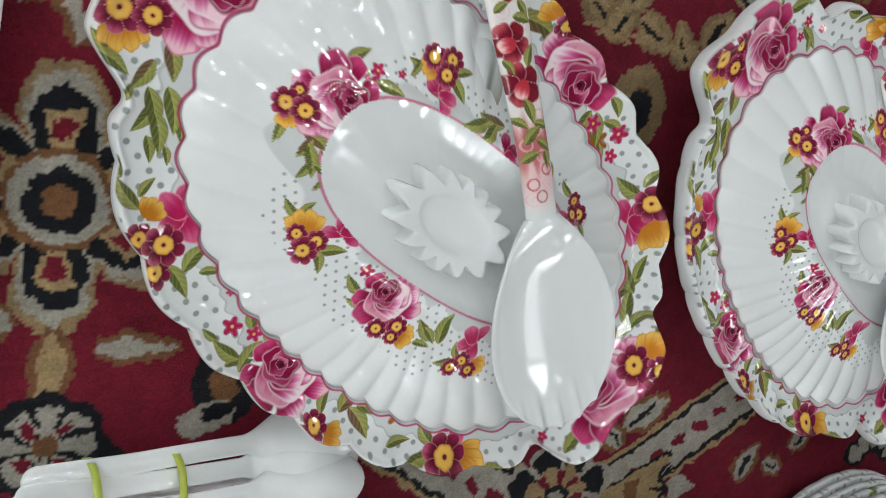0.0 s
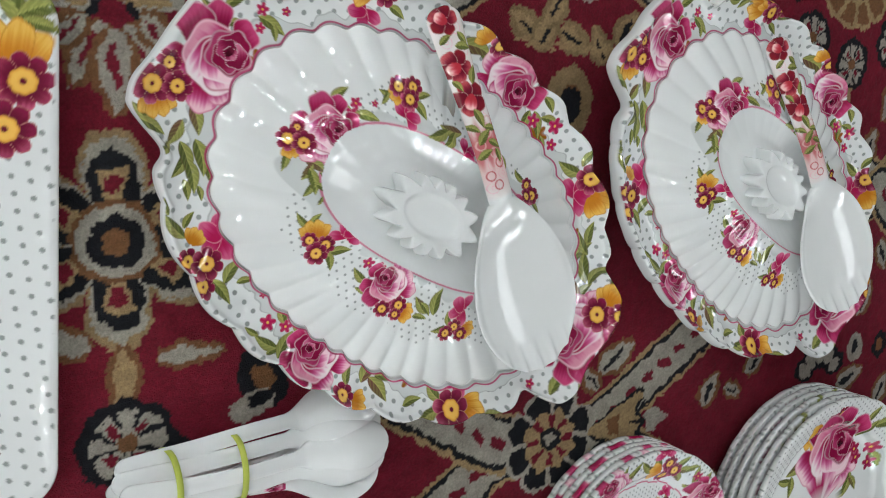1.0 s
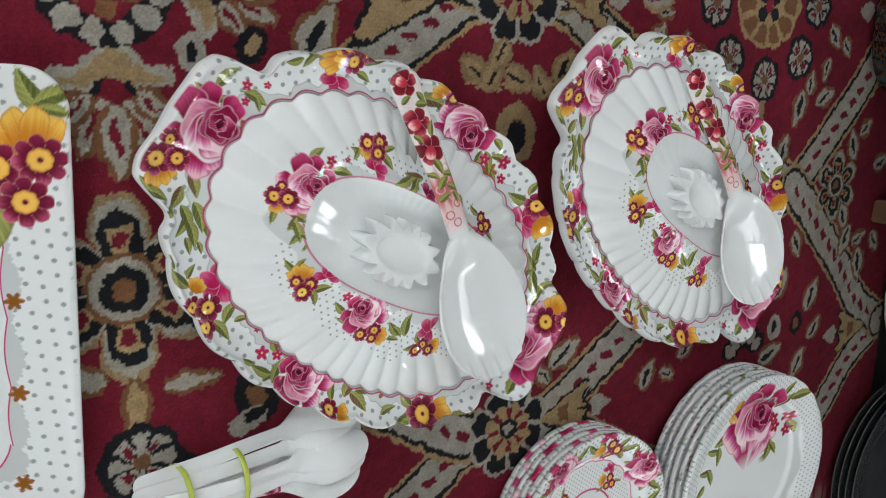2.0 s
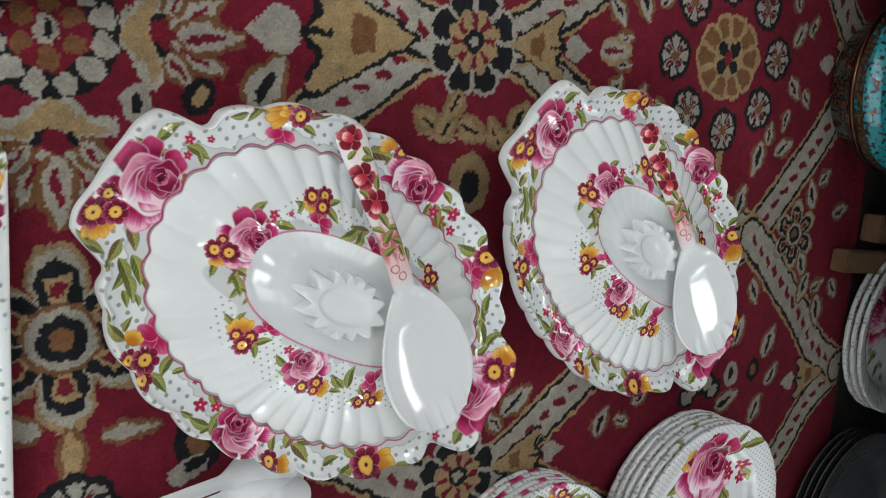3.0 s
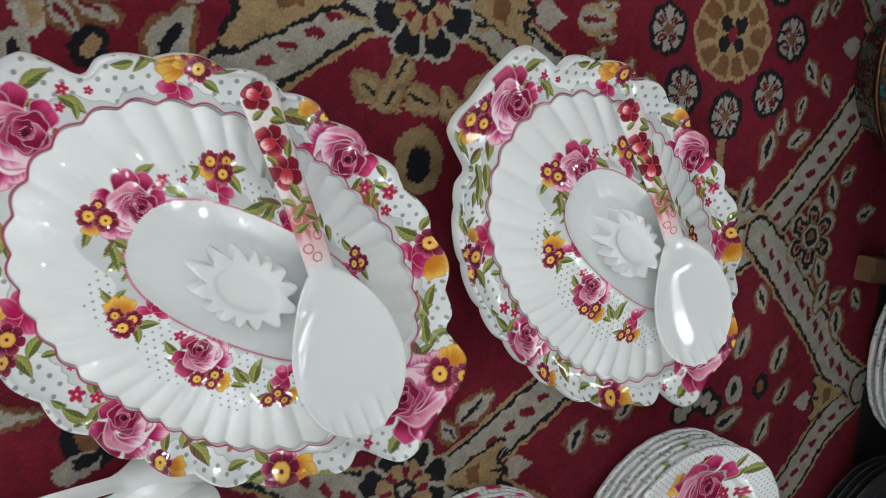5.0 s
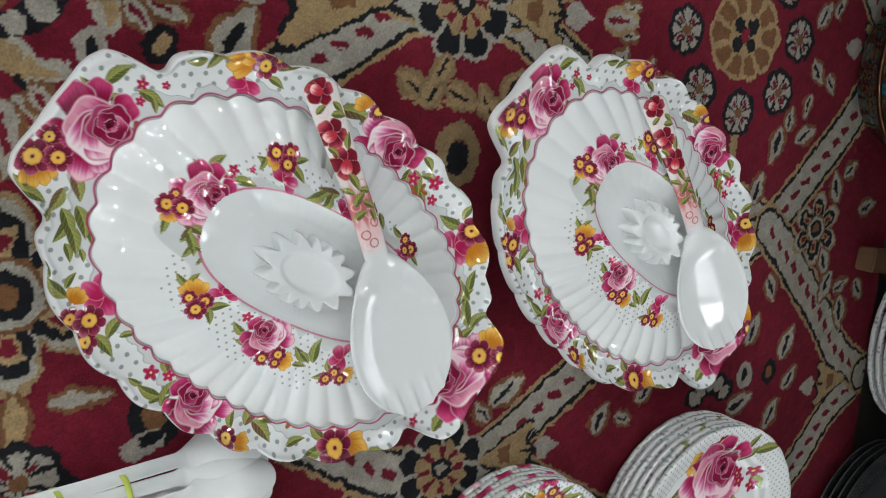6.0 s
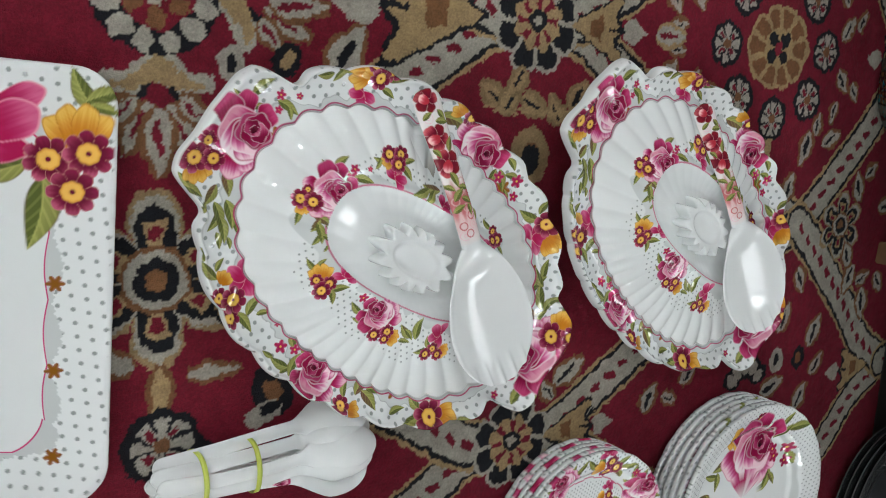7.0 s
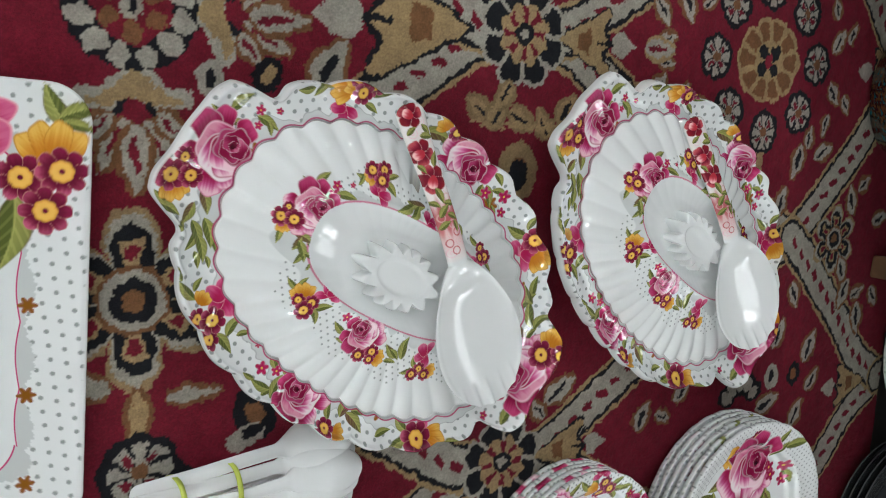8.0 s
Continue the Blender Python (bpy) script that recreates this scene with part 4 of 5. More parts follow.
def server_meshes():
    """The parts of a broad serving spoon with toothed grooves at the tip."""
    xs = np.linspace(0.0, 0.140, 190)
    half = 0.0122 + 0.0018 * smooth(0.05, 0.0, xs) - 0.0018 * smooth(0.03, 0.1, xs)
    half = half * np.sqrt(np.clip(1 - (1 - np.clip(xs / 0.010, 0, 1)) ** 2, 0.02, 1))
    mid = 0.001 + 0.020 * smooth(0.0, 0.16, xs) + 0.003 * np.sin(np.pi * xs / 0.15)
    rows = spoon_rows(xs, half, mid, np.full(len(xs), -0.0030), np.full(len(xs), 0.0045), 72, 0.0, 2.6)
    pr = Print(rows[..., 0], rows[..., 1] * 1.0)
    pr.c[:] = np.array([0.80, 0.76, 0.745])
    for k in range(16):
        x, y = 0.008 + 0.008 * k, 0.006 * math.sin(2.4 * k)
        idx, a, b = pr.near(x, y, 0.006)
        pr.mix(idx, (1 - smooth(0.05, 0.12, np.abs((np.hypot(a, b) * 2.2) % 1 - 0.5))) * 0.8 * (np.hypot(a, b) < 1), BLUSH)
    red, wine, fresh = np.array([0.46, 0.028, 0.045]), np.array([0.13, 0.006, 0.018]), np.array([0.70, 0.45, 0.43])
    xr = rows[..., 0].ravel()
    wave = 0.004 * np.sin(rows[..., 1].ravel() * 900)
    pr.mix(np.arange(len(pr.c)), smooth(0.076, 0.094, xr + wave) * smooth(0.116, 0.104, xr + wave) * 0.85, red)
    pr.mix(np.arange(len(pr.c)), smooth(0.100, 0.112, xr) * smooth(0.136, 0.118, xr) * 0.35, np.array([0.80, 0.30, 0.30]))
    for k in range(7):
        x, y = 0.082 + 0.0075 * k, 0.006 * math.sin(1.9 * k + 1)
        idx, a, b = pr.near(x, y, 0.0055)
        ring = np.hypot(a, b)
        pr.mix(idx, (1 - smooth(0.06, 0.14, np.abs(ring - 0.6))) * 0.75, fresh if k < 4 else red * 1.1)
    for k, (x, y, r) in enumerate(((0.009, -0.003, 0.0105), (0.041, -0.004, 0.0112), (0.064, -0.002, 0.0120))):
        f = pr.near(x, y, r, 0.9 * k)
        for j, a in enumerate((0.3, 1.6, 2.8, 4.1, 5.3)):
            pr.petal(f, 0.56 * math.cos(a), 0.56 * math.sin(a), 0.50, 0.46, a, wine * 1.2, (red * 0.9 + fresh * 0.12) if (j + k) % 2 else red * 0.5, fresh * 0.9, 0.04)
        pr.petal(f, -0.1, -0.2, 0.48, 0.38, 4.0, red, fresh * 1.25, red, 0.02)
    for x, y, size, a in ((0.025, 0.0070, 13, 0.4), (0.030, 0.0060, 14, 1.2), (0.022, -0.0060, 11, 2.0), (0.049, 0.0065, 14, 2.6), (0.054, -0.0080, 10, 0.5), (0.079, -0.0010, 15, 0.2), (0.088, 0.0060, 12, 1.1), (0.092, -0.0010, 15, 2.2), (0.099, 0.0050, 12, 0.8), (0.104, -0.0040, 13, 1.9), (0.107, 0.0050, 11, 0.0), (0.085, -0.0075, 11, 0.9)):
        pr.leaf(x, y, size / 1000, a, 0.48, 0.0)
    pr.mix(np.arange(len(pr.c)), smooth(0.134, 0.138, rows[..., 0].ravel()), WHITE)
    low = np.tile(np.arange(rows.shape[1]) >= 72, rows.shape[0])
    pr.c[low] = WHITE
    handle = capped("handle", rows, pr.c, ends=(True, False))

    xs = np.concatenate([np.linspace(0.1400, 0.265, 110), 0.275 - 0.010 * np.cos(np.linspace(0, np.pi / 2, 14))[1:]])
    tau = np.clip((xs - 0.1395) / (0.2755 - 0.1395), 0, 1)
    mid_tau = 0.56
    rise = 0.0104 + (0.0455 - 0.0104) * (1 - np.clip(1 - tau / mid_tau, 0, 1) ** 1.9) ** 0.9
    fall = 0.0455 * (1 - np.clip((tau - mid_tau) / (1 - mid_tau), 0, 1) ** 2.05) ** (1 / 2.0)
    half = np.where(tau < mid_tau, rise, fall + 0.0002)
    deep = smooth(0.0, 0.26, tau) * smooth(1.03, 0.80, tau)
    mid = 0.0207 + 0.0035 * tau - 0.0044 * deep
    sink = -0.0030 * smooth(0.22, 0.0, tau) + 0.0047 * deep
    rows = spoon_rows(xs, half, mid, sink, 0.0045 - 0.0009 * smooth(0, 0.3, tau), 72, 0.0004, 2.8)
    y = rows[..., 1]
    tooth = sum(np.exp(-(((y - c) / 0.0024) ** 2)) for c in (-0.030, -0.017, -0.003, 0.011, 0.025)) * smooth(0.243, 0.268, rows[..., 0])
    rows[..., 2] += 0.0020 * tooth
    rows[..., 0] += 0.0008 * (tooth - 0.4) * smooth(0.258, 0.275, rows[..., 0])
    return handle, capped("bowl", rows, ends=(False, True))


server_handle, server_bowl = server_meshes()
for x, y, z, lean, a in ((0.2360, 0.0435, 0.0640, -3, -81.6), (0.5710, -0.0130, 0.0640, 6, -74.8)):
    sp = thing("serving_spoon", "white serving spoon with red floral handle, lying across a lid", "spoon", "serving spoons", pose(x, y, z, lean, 0, a))
    part("handle", server_handle, M_PRINT, sp, "handle printed with red flowers and leaves")
    part("bowl", server_bowl, M_WHITE, sp, "broad white bowl with grooved tip")


def table_spoon_meshes():
    xs = np.linspace(0.0, 0.130, 84)
    half = 0.0064 + 0.0024 * smooth(0.07, 0.0, xs)
    half = half * np.sqrt(np.clip(1 - (1 - np.clip(xs / 0.009, 0, 1)) ** 2, 0.02, 1))
    mid = -0.006 * np.sin(np.pi * np.clip(xs / 0.14, 0, 1)) + 0.004 * smooth(0.09, 0.14, xs)
    rows = spoon_rows(xs, half, mid, np.full(len(xs), -0.0016), np.full(len(xs), 0.0034), 40)
    pr = Print(rows[..., 0], rows[..., 1])
    for k in range(5):
        pr.leaf(0.016 + 0.024 * k, 0.004, 0.016, 2.5 * k, 0.4)
        pr.rose(0.026 + 0.024 * k, -0.001, 0.008, k)
    upper = np.tile(np.arange(rows.shape[1]) >= 40, rows.shape[0])
    pr.c[upper] = WHITE
    handle = capped("handle", rows, pr.c, ends=(True, False))
    xs = np.concatenate([np.linspace(0.1300, 0.206, 60), 0.212 - 0.006 * np.cos(np.linspace(0, np.pi / 2, 10))[1:]])
    t = tau = np.clip((xs - 0.130) / (0.2122 - 0.130), 0, 1)
    rise = 0.0064 + (0.0240 - 0.0064) * smooth(0.0, 0.52, tau) ** 0.8
    fall = 0.0240 * (1 - np.clip((tau - 0.52) / 0.48, 0, 1) ** 2.1) ** (1 / 2.1)
    half = np.where(tau < 0.52, rise, fall + 0.0002)
    mid = -0.006 * np.sin(np.pi * np.clip(xs / 0.14, 0, 1)) * (xs < 0.14) + 0.004 * smooth(0.09, 0.14, xs) - 0.011 * smooth(0.1, 0.6, t) * smooth(1.15, 0.6, t)
    sink = -0.0016 + 0.0125 * smooth(0.0, 0.45, t) * smooth(1.1, 0.6, t)
    rows = spoon_rows(xs, half, mid, sink, 0.0034 - 0.0008 * smooth(0, 0.3, t), 40)
    return handle, capped("bowl", rows, ends=(False, True))


spoon_handle, spoon_bowl = table_spoon_meshes()
BUNDLE = [(-0.029, -0.2360, 0.015, 148, -1.5), (-0.033, -0.2420, 0.020, 156, -4.5), (-0.030, -0.2485, 0.0265, 172, -8.0), (-0.033, -0.2555, 0.0235, 188, -10.0),
          (-0.036, -0.2620, 0.0130, -22, -12.0), (-0.037, -0.2500, 0.0100, 182, -9.0)]
for x, y, z, lean, a in BUNDLE:
    sp = thing("table_spoon", "white spoon with rose-print handle, tied in a bundle", "spoon", "bundled spoons", pose(x, y, z, lean, 0, a) @ Matrix.Scale(0.94, 4))
    part("handle", spoon_handle, M_PRINT, sp, "narrow handle with rose print on its face")
    part("bowl", spoon_bowl, M_WHITE, sp)


def rubber_band(x, y, turn, wide, high):
    n, m = 72, 6
    th = np.linspace(0, 2 * np.pi, n, endpoint=False)
    rows = []
    cy, cz = oval(th, wide, high, 3.0) * np.cos(th), oval(th, wide, high, 3.0) * np.sin(th) + high - 0.001
    for dx, dr in ((-0.0022, 0.0), (-0.0022, 0.0005), (0.0022, 0.0005), (0.0022, 0.0), (-0.0022, 0.0)):
        rows.append(np.stack([dx + 0.004 * np.sin(th), cy + dr * np.cos(th), cz + dr * np.sin(th)], -1))
    ob = part("rubber_band", mesh_from("rubber_band", np.array(rows), grid_quads(5, n, True)), M_BAND, matrix=pose(x, y, 0.002, 0, 0, turn))
    return tagged(ob, "yellow-green rubber band stretched round bundled spoons", "rubber band", "bundle bands")


rubber_band(0.004, -0.2525, -8, 0.0225, 0.0172)
rubber_band(0.049, -0.2575, -8, 0.0240, 0.0172)


# ---- plates ----
def plate_mesh(name, radius, waves, depth, painter, n=900, fine=70):
    th = np.linspace(0, 2 * np.pi, n, endpoint=False)
    edge = radius * (1 + 0.007 * (np.abs(np.cos(th * waves / 2)) - 0.5))
    s = np.concatenate([[0.02, 0.2], np.linspace(0.3, 0.985, fine)])
    S, T = np.meshgrid(s, th, indexing="ij")
    Z = 0.004 + depth * 0.62 * smooth(0.66, 0.80, S) + depth * 0.38 * smooth(0.76, 1.0, S)
    us = np.array([0.996, 1.0, 0.995, 0.95, 0.80, 0.66, 0.62, 0.61, 0.02])
    uz = np.array([0.0038, 0.0025, -0.0016, -0.0036, -0.0060, 0.0, 0.0, 0.0, 0.0]) + np.array([depth, depth, depth, depth * 0.93, depth * 0.72, 0.0025, 0.001, 0.0, 0.0])
    SU, TU = np.meshgrid(us, th, indexing="ij")
    Z = np.concatenate([Z, uz[:, None] + 0 * SU])
    S, T = np.concatenate([S, SU]), np.concatenate([T, TU])
    X, Y = S * edge * np.cos(T), S * edge * np.sin(T)
    pr = Print(X, Y)
    painter(pr, S.ravel(), T.ravel())
    return mesh_from(name, np.stack([X, Y, Z], -1), grid_quads(len(S), n, True), pr.c)


def paint_dinner(pr, s, t):
    every = np.arange(len(s))
    pr.dots(0.0066, 0.0010, 0.3, (s > 0.78) * 1.0)
    pr.mix(every, smooth(0.70, 0.72, s) * (1 - smooth(0.75, 0.77, s + 0.015 * np.sin(9 * t))), GREY * 0.9)
    ox, oy, r = 0.008, 0.062, 0.048
    at = lambda u, v: (ox + r * u, oy + r * v)
    for u, v, size, a, tint in ((1.50, 0.55, 36, 0.1, 0.0), (1.05, 0.45, 28, 0.9, 0.1), (0.75, -0.55, 28, -1.3, 0.0), (0.70, -0.95, 34, -2.0, 0.0), (0.95, -0.95, 24, -1.0, 0.3), (1.55, -0.45, 26, -1.0, 0.2),
                                (-1.10, -0.10, 34, 3.6, 0.5), (-1.45, -0.35, 24, 2.9, 0.1), (-1.25, -0.55, 26, 4.6, 0.1), (-1.70, -0.85, 24, 3.1, 0.3), (-1.52, -1.05, 24, 5.0, 0.0), (-1.85, -1.35, 22, 3.9, 0.2), (1.0, 0.85, 24, 1.0, 0.0)):
        pr.leaf(*at(u, v), size / 1000, a, 0.42, tint)
    pr.fan(*at(-0.85, 0.62), 0.017, 1.9)
    pr.fan(*at(-0.45, 0.35), 0.015, 2.6)
    for u, v, a in ((-0.45, 0.92, 0.3), (-0.72, 0.66, 1.2), (-0.15, 1.05, 2.1)):
        pr.pansy(*at(u, v), 0.0105, a)
    pr.rose(ox, oy, r * 1.04, 0.2)
    for u, v in ((0.90, -0.10), (0.98, -0.32), (1.40, -0.12), (1.45, -0.55)):
        pr.star(*at(u, v), 0.0095, MAGENTA * 0.9, 5, u * 9)


def paint_side(pr, s, t):
    every = np.arange(len(s))
    pr.dots(0.0062, 0.0012, 0.3, (s > 0.80) * 1.0)
    pr.dots(0.0048, 0.0008, 0.3, ((s < 0.62) & (s > 0.34)) * 1.0)
    pr.mix(every, 1 - smooth(0.004, 0.008, np.abs(s - 0.655 - 0.01 * np.cos(16 * t))), ROSE)
    pr.mix(every, 1 - smooth(0.006, 0.010, np.abs(s - 0.34)), ROSE)
    for k in range(8):
        a = 0.55 + k * np.pi / 4
        x, y = 0.0845 * math.cos(a), 0.0845 * math.sin(a)
        for way in (1, -1):
            for out, side, size, turn, tint in ((1.0, 0.024, 0.022, 1.4, 0.3), (1.10, 0.016, 0.020, 0.7, 0.1), (0.90, 0.019, 0.017, 2.2, 0.5), (1.04, 0.031, 0.016, 1.1, 0.0)):
                pr.leaf(x * out - side * way * math.sin(a), y * out + side * way * math.cos(a), size, a + turn * way, 0.42, tint)
        if k % 2:
            pr.bunch(x, y, a, 0.0092, True, False)
        else:
            pr.rose(x, y, 0.0205, a)
            pr.star(x * 1.02 - 0.027 * math.sin(a), y * 1.02 + 0.027 * math.cos(a), 0.0055, MAGENTA, 5, a)
    for k in range(4):
        a = 0.9 + k * np.pi / 2
        pr.bunch(0.048 * math.cos(a), 0.048 * math.sin(a), a, 0.0065, True)


def stack(name, label, mesh, under, x, y, count, pitch, turn, drift, group):
    for k in range(count):
        ob = part(name, mesh if k == count - 1 else under, M_PRINT, matrix=pose(x + drift[0] * k, y + drift[1] * k, 0.001 + pitch * k, 0, 0, turn + 17 * (k if k < count - 1 else 0)))
        tagged(ob, label, "plate", group)


dinner = plate_mesh("dinner_plate", 0.131, 28, 0.020, paint_dinner)
side = plate_mesh("side_plate", 0.104, 24, 0.016, paint_side, 800, 60)
dinner_low = plate_mesh("dinner_plate_below", 0.131, 28, 0.020, paint_dinner, 260, 12)
side_low = plate_mesh("side_plate_below", 0.104, 24, 0.016, paint_side, 240, 12)
stack("dinner_plate", "white melamine dinner plate printed with roses, in a stack", dinner, dinner_low, 0.640, -0.520, 6, 0.0112, -8, (-0.001, 0.001), "stacked dinner plates")
stack("side_plate", "white melamine side plate with rose-print rim, stacked", side, side_low, 0.391, -0.468, 6, 0.0085, -10, (0.0, 0.0005), "stacked side plates")
stack("side_plate", "white side plate with rose-print rim, in a low stack", side_low, side_low, 0.153, -0.452, 4, 0.0085, 40, (0.0, 0.0), "more stacked side plates")


# ---- rectangular tray ----
def tray_mesh():
    """Local frame: origin at the top right corner, x to the right, y up; the tray reaches left and down."""
    wide, tall, corner = 0.46, 0.332, 0.030
    cx, cy = -wide / 2, -tall / 2
    # rounded rectangle by arc length
    hx, hy = wide / 2 - corner, tall / 2 - corner
    arc = corner * np.pi / 2
    runs = [2 * hy, arc, 2 * hx, arc, 2 * hy, arc, 2 * hx, arc]
    reach = sum(runs[:2]) + 0.21
    tail = sum(runs) - sum(runs[6:]) + runs[6] - 0.21
    d = np.concatenate([np.arange(0, reach, 0.001), np.linspace(reach, tail, 160, endpoint=False), np.arange(tail, sum(runs) - 0.0005, 0.001)])
    n = len(d)
    px, py, nx, ny = np.zeros(n), np.zeros(n), np.zeros(n), np.zeros(n)
    start = 0.0
    corners = [(hx, hy, 0), (-hx, hy, 1), (-hx, -hy, 2), (hx, -hy, 3)]
    for k in range(4):
        a0 = k * np.pi / 2
        size = runs[2 * k]
        m = (d >= start) & (d < start + size)
        f = (d[m] - start) - size / 2
        ca, sa = round(math.cos(a0)), round(math.sin(a0))
        ext = wide / 2 if k % 2 == 0 else tall / 2
        px[m], py[m] = ca * ext - sa * f, sa * ext + ca * f
        nx[m], ny[m] = ca, sa
        start += size
        m = (d >= start) & (d < start + arc)
        a = a0 + (d[m] - start) / corner
        ox, oy, _ = corners[k]
        px[m], py[m] = ox + corner * np.cos(a), oy + corner * np.sin(a)
        nx[m], ny[m] = np.cos(a), np.sin(a)
        start += arc
    inset = np.concatenate([np.linspace(0.0012, 0.036, 40), np.linspace(0.0364, 0.0465, 38), np.linspace(0.0475, 0.100, 46), [0.11, 0.13, 0.155]])
    inset = np.append(inset, 0.16)
    scale_x = np.append(1 - inset[:-1] / (wide / 2), 0.001)
    scale_y = np.append(1 - inset[:-1] / (tall / 2), 0.001)
    X, Y = px[None] * scale_x[:, None], py[None] * scale_y[:, None]
    D = np.broadcast_to(inset[:, None], X.shape)
    ruff = 0.0004 * np.cos(d * 2 * np.pi / 0.0165)
    Z = 0.0045 + 0.0155 * np.clip((0.0445 - D) / 0.0415, 0, 1) ** 1.12 + ruff[None] * smooth(0.008, 0.0, D)
    lip_d, lip_z = np.array([-0.001, -0.0022, -0.002, 0.004, 0.04, 0.055, 0.155]), np.array([0.0202, 0.0188, 0.0172, 0.0158, 0.003, 0.0, 0.0])
    LX = px[None] * (1 - lip_d / (wide / 2))[:, None]
    LY = py[None] * (1 - lip_d / (tall / 2))[:, None]
    LZ = lip_z[:, None] + ruff[None] * smooth(0.008, 0.0, np.abs(lip_d))[:, None]
    order = lambda A, B: np.concatenate([A[::-1], B])
    X, Y, Z = order(X, LX) + cx, order(Y, LY) + cy, order(Z, LZ)
    D = order(D, np.broadcast_to(lip_d[:, None], LX.shape))
    pr = Print(X, Y)
    dd, run = D.ravel(), np.tile(d, len(D))
    every = np.arange(len(dd))
    wave = np.abs(np.sin(run * np.pi / 0.068 + 0.4))
    shore = 0.0350 - 0.0032 * np.sin(run * 2 * np.pi / 0.068 - 0.6) + 0.0008 * np.sin(run * 2 * np.pi / 0.011) + 0.0006 * np.sin(run * 2 * np.pi / 0.0047)
    pr.dots(0.0122, 0.0017, 0.75, (dd < shore) * (dd > -0.001) * 1.0)
    inner = 0.0415 + 0.0028 * wave
    pr.mix(every, smooth(shore - 0.0004, shore + 0.0004, dd) * (1 - smooth(inner - 0.0002, inner + 0.0004, dd)), GREY * 0.92)
    pr.mix(every, 1 - smooth(0.0003, 0.0007, np.abs(dd - inner)), ROSE)
    for k in range(12):
        for (x0, y0) in ((-0.037, -0.068 * k - 0.092), (-0.095 - 0.068 * k, -tall + 0.037)):
            if x0 > -wide + 0.06 and y0 > -tall + 0.03:
                pr.star(x0, y0, 0.0068, AMBER * 0.42, 6, k * 1.1, None)
    # corner bouquet
    for x, y, size, a, w in ((-0.021, -0.014, 36, 2.1, 0.42), (-0.004, -0.018, 34, 0.3, 0.40), (-0.006, -0.029, 26, -0.25, 0.36), (-0.051, -0.107, 56, -1.75, 0.46), (-0.078, -0.074, 46, 3.35, 0.44)):
        pr.leaf(x, y, size / 1000, a, w, 0.15)
    here = pr.near(-0.077, -0.041, 0.029)
    rim = np.array([0.86, 0.42, 0.48])
    for ox, oy, long, wide, a in ((-0.9, 0.55, 0.7, 0.5, 2.2), (-0.5, 0.45, 0.62, 0.55, 1.9), (0.05, -0.65, 0.75, 0.40, 3.1), (0.42, 0.52, 0.70, 0.34, 0.5), (0.28, -0.02, 0.74, 0.50, 0.45), (-0.75, -0.1, 0.6, 0.5, 3.0)):
        pr.petal(here, ox, oy, long, wide, a, MAGENTA * 1.15, ROSE * 0.95 + BLUSH * 0.16, rim, 0.03, 0.1)
    pr.fan(-0.024, -0.042, 0.0215, 0.1)
    for x, y, a in ((-0.043, -0.067, 0.3), (-0.017, -0.061, 0.9), (-0.027, -0.090, 1.6)):
        pr.pansy(x, y, 0.0175, a, 8)
    P, C = np.stack([X, Y, Z], -1), pr.c.reshape(*X.shape, 3)
    cut = len(inset) - int((inset < 0.0566).sum())
    base = mesh_from("base", P[: cut + 1], grid_quads(cut + 1, n, True), C[: cut + 1].reshape(-1, 3))
    border = mesh_from("border", P[cut:], grid_quads(len(P) - cut, n, True), C[cut:].reshape(-1, 3))
    return base, border


tray = thing("serving_tray", "white rectangular tray with dotted border and corner bouquet, on carpet", "tray", matrix=pose(0.0037, 0.0828, 0.001, 0, 0, -12.5))
tray_base, tray_border = tray_mesh()
part("base", tray_base, M_PRINT, tray, "plain white base with a corner bouquet")
part("border", tray_border, M_PRINT, tray, "raised border with grey dots")


# ---- things at the edge of the carpet ----
def lathe(name, profile, n=96, colour=None):
    th = np.linspace(0, 2 * np.pi, n, endpoint=False)
    rows = np.array([np.stack([r * np.cos(th), r * np.sin(th), np.full(n, z)], -1) for r, z in profile])
    colours = None
    if colour is not None:
        colours = np.array([colour(k, th) for k in range(len(profile))]).reshape(-1, 3)
    return mesh_from(name, rows, grid_quads(len(rows), n, True), colours)


def fine(points, n=8):
    p = np.array(points, float)
    out = []
    for a, b in zip(p[:-1], p[1:]):
        out += [tuple(a + (b - a) * t) for t in np.linspace(0, 1, n, endpoint=False)]
    return [*out, tuple(p[-1])]


vase = thing("ornate_vase", "teal enamel vase with copper and gold scrollwork, beside the carpet edge", "vase", matrix=pose(1.062, -0.050, 0.0))
prof = fine([(0.070, 0.0), (0.085, 0.008), (0.100, 0.030), (0.112, 0.052), (0.108, 0.070), (0.100, 0.084), (0.086, 0.098), (0.070, 0.108), (0.052, 0.118)], 12)


def vase_colour(k, th):
    r, z = prof[k]
    lace = soft_noise(th * 30, np.full(len(th), z * 420), 3)
    dark, gold, teal = np.array([0.030, 0.020, 0.015]), np.array([0.10, 0.05, 0.018]), np.array([0.015, 0.30, 0.35])
    base = np.tile(teal if z > 0.066 else dark, (len(th), 1))
    cut = 0.62 if z <= 0.066 else 0.66
    base[lace > cut] = gold if z <= 0.066 else dark
    if z <= 0.066:
        base[lace < 0.22] = teal * 0.4
    if z > 0.108:
        base[:] = (0.42, 0.36, 0.20)
        base[lace > 0.5] = (0.10, 0.20, 0.14)
    return base


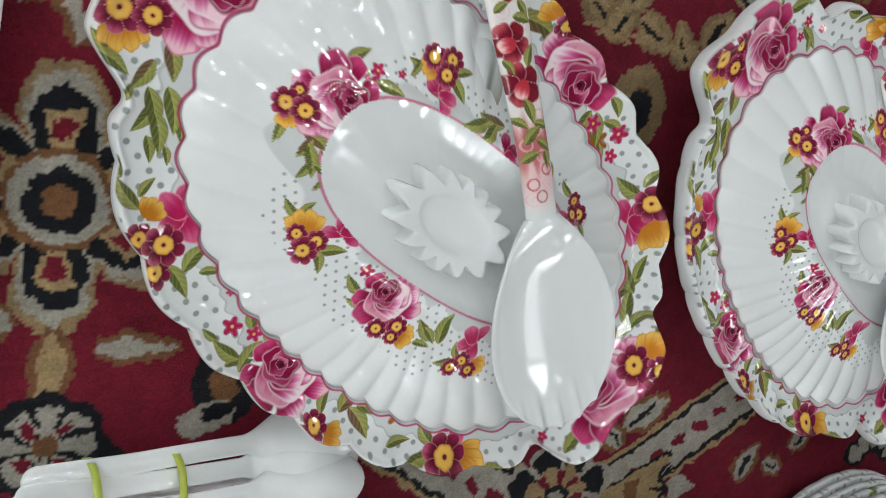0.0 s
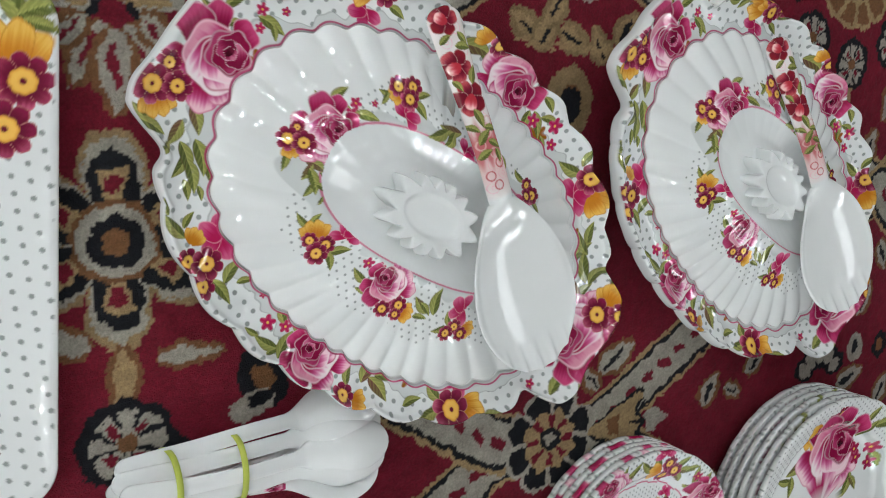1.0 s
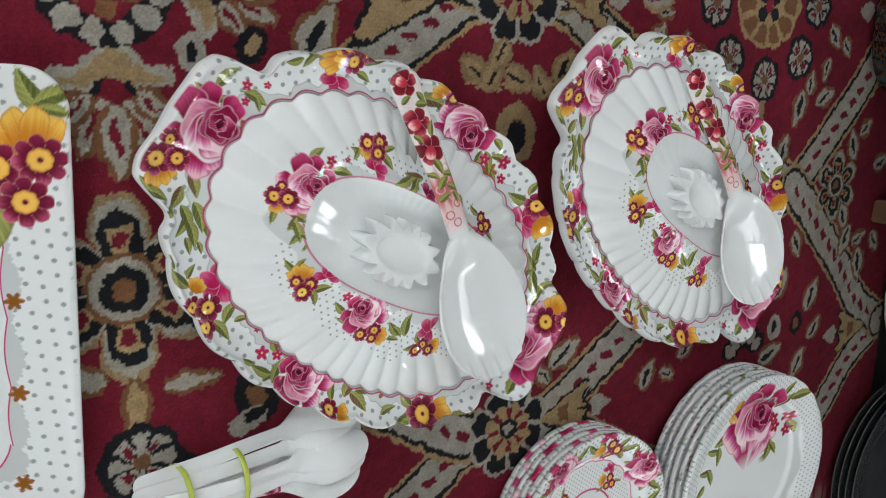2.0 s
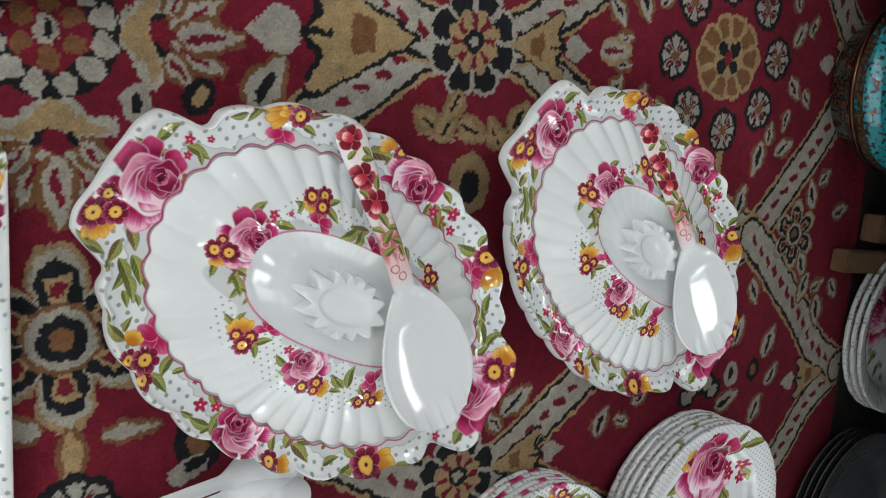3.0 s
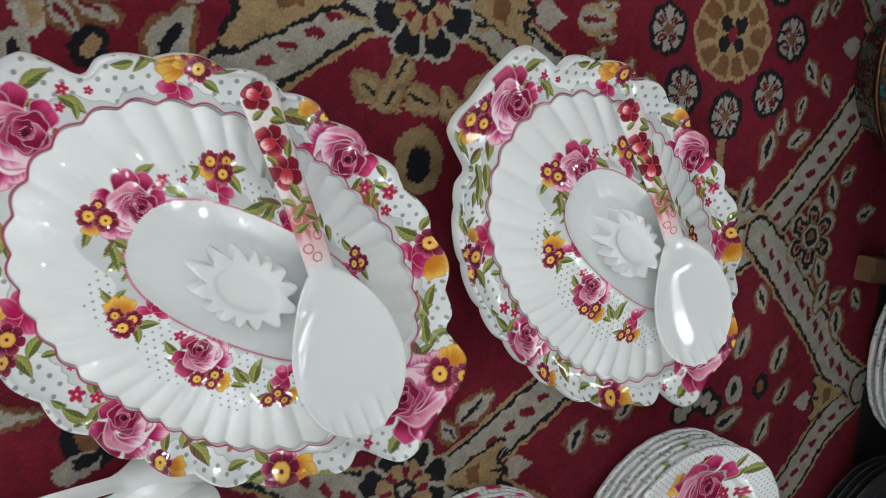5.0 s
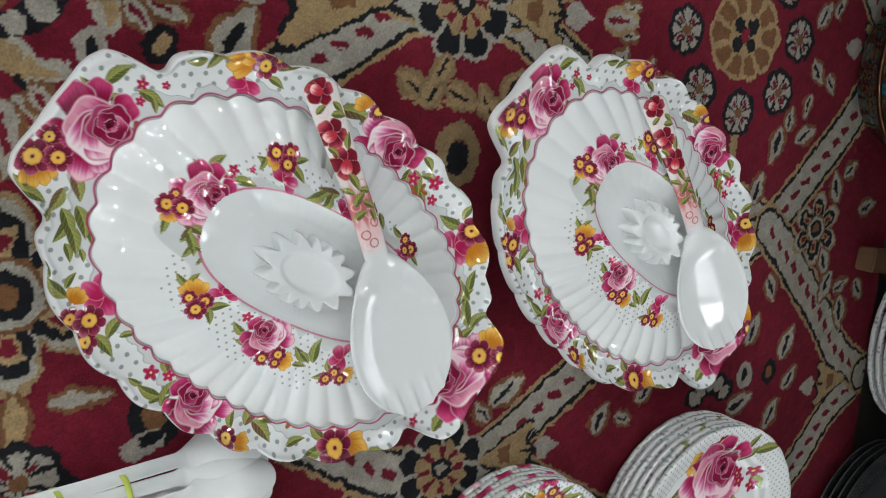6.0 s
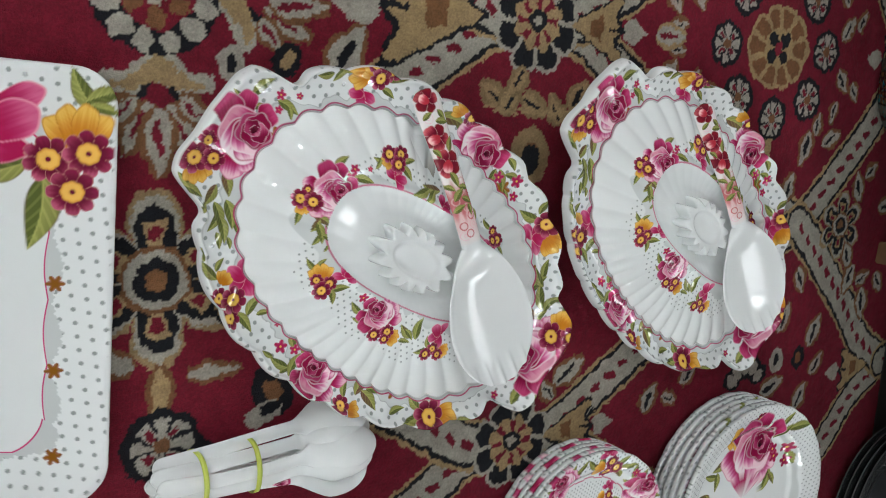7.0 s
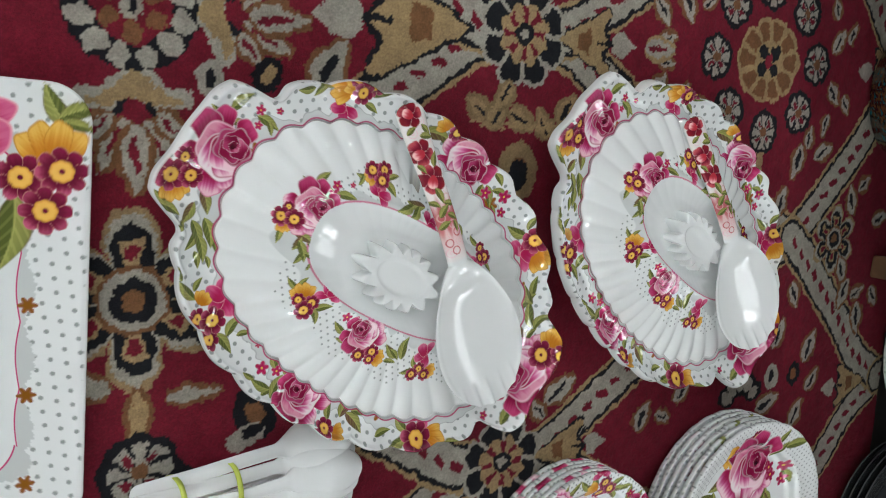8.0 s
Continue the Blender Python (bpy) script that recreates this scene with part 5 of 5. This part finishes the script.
part("body", lathe("body", prof, 360, vase_colour), M_TEAL, vase, "teal body with dark and gold lace pattern")
part("rim", lathe("rim", [(0.1095, 0.0485), (0.1135, 0.0495), (0.1145, 0.0525), (0.1135, 0.0555), (0.1095, 0.0565)], 120), M_COPPER, vase, "copper ring")
part("neck", lathe("neck", fine([(0.050, 0.118), (0.040, 0.130), (0.036, 0.16), (0.045, 0.19), (0.056, 0.20), (0.052, 0.20), (0.034, 0.16)], 4), 64), M_COPPER, vase, "gold-toned neck")

# unseen tabletop, added to block lamp light and darken the carpet's right side
table = thing("shade_table", "unseen low dark wooden table, added to shade the carpet's right side", "table", matrix=pose(0, 0, 0))
part("tabletop", box(bmesh.new(), 0.85, -2.2, 0.22, 1.95, 1.9, 0.25, 0.004), M_DARKWOOD, table)
for lx, ly in ((1.16, -2.1), (1.16, 1.8), (1.88, -2.1), (1.88, 1.8)):
    part("leg", box(bmesh.new(), lx - 0.03, ly - 0.03, -0.008, lx + 0.03, ly + 0.03, 0.22, 0.004), M_DARKWOOD, table)
part("back_panel", box(bmesh.new(), 1.90, -2.05, 0.02, 1.93, 1.75, 0.22), M_DARKWOOD, table)
plank = part("wooden_plank", box(bmesh.new(), 0, -0.016, 0, 0.42, 0.016, 0.026, 0.002), M_WOOD, matrix=pose(1.000, -0.285, 0.002, 0, 0, -16))
tagged(plank, "short brown wooden plank lying beside the carpet edge", "plank")
block = part("wooden_block", box(bmesh.new(), 0, -0.02, 0, 0.12, 0.02, 0.03, 0.002), M_WOOD, matrix=pose(1.075, -0.255, 0.002, 0, 0, -16))
tagged(block, "small brown wooden block with visible grain", "wood block")

stack("dinner_plate", "white melamine plate with rose print, in shade under the added tabletop", dinner_low, dinner_low, 1.140, -0.430, 3, 0.0112, 60, (0.0, 0.0), "plates under the table")


def smoked_plate():
    return lathe("smoked_plate", fine([(0.001, 0.004), (0.085, 0.004), (0.098, 0.012), (0.128, 0.019), (0.131, 0.020), (0.131, 0.018), (0.100, 0.008), (0.086, 0.0), (0.001, 0.0)], 4), 120)


smoked = smoked_plate()
for k in range(4):
    ob = part("smoked_plate", smoked, M_SMOKE, matrix=pose(1.012 + 0.001 * k, -0.695, 0.003 + 0.010 * k))
    tagged(ob, "dark grey glossy plate, in a stack beside the carpet", "plate", "stacked dark plates")


def paint_pink(pr, s, t):
    pr.c[:] = np.array([0.78, 0.70, 0.69])
    pr.mix(np.arange(len(s)), smooth(0.97, 0.90, s), np.array([0.66, 0.16, 0.20]))
    pr.mix(np.arange(len(s)), smooth(0.80, 0.70, s), np.array([0.78, 0.55, 0.54]))


pink = part("pink_plate", plate_mesh("pink_plate", 0.165, 26, 0.020, paint_pink, 400, 30), M_PRINT, matrix=pose(0.047, 0.324, 0.002))
tagged(pink, "pink glazed plate with a pale scalloped rim, on the carpet", "plate")
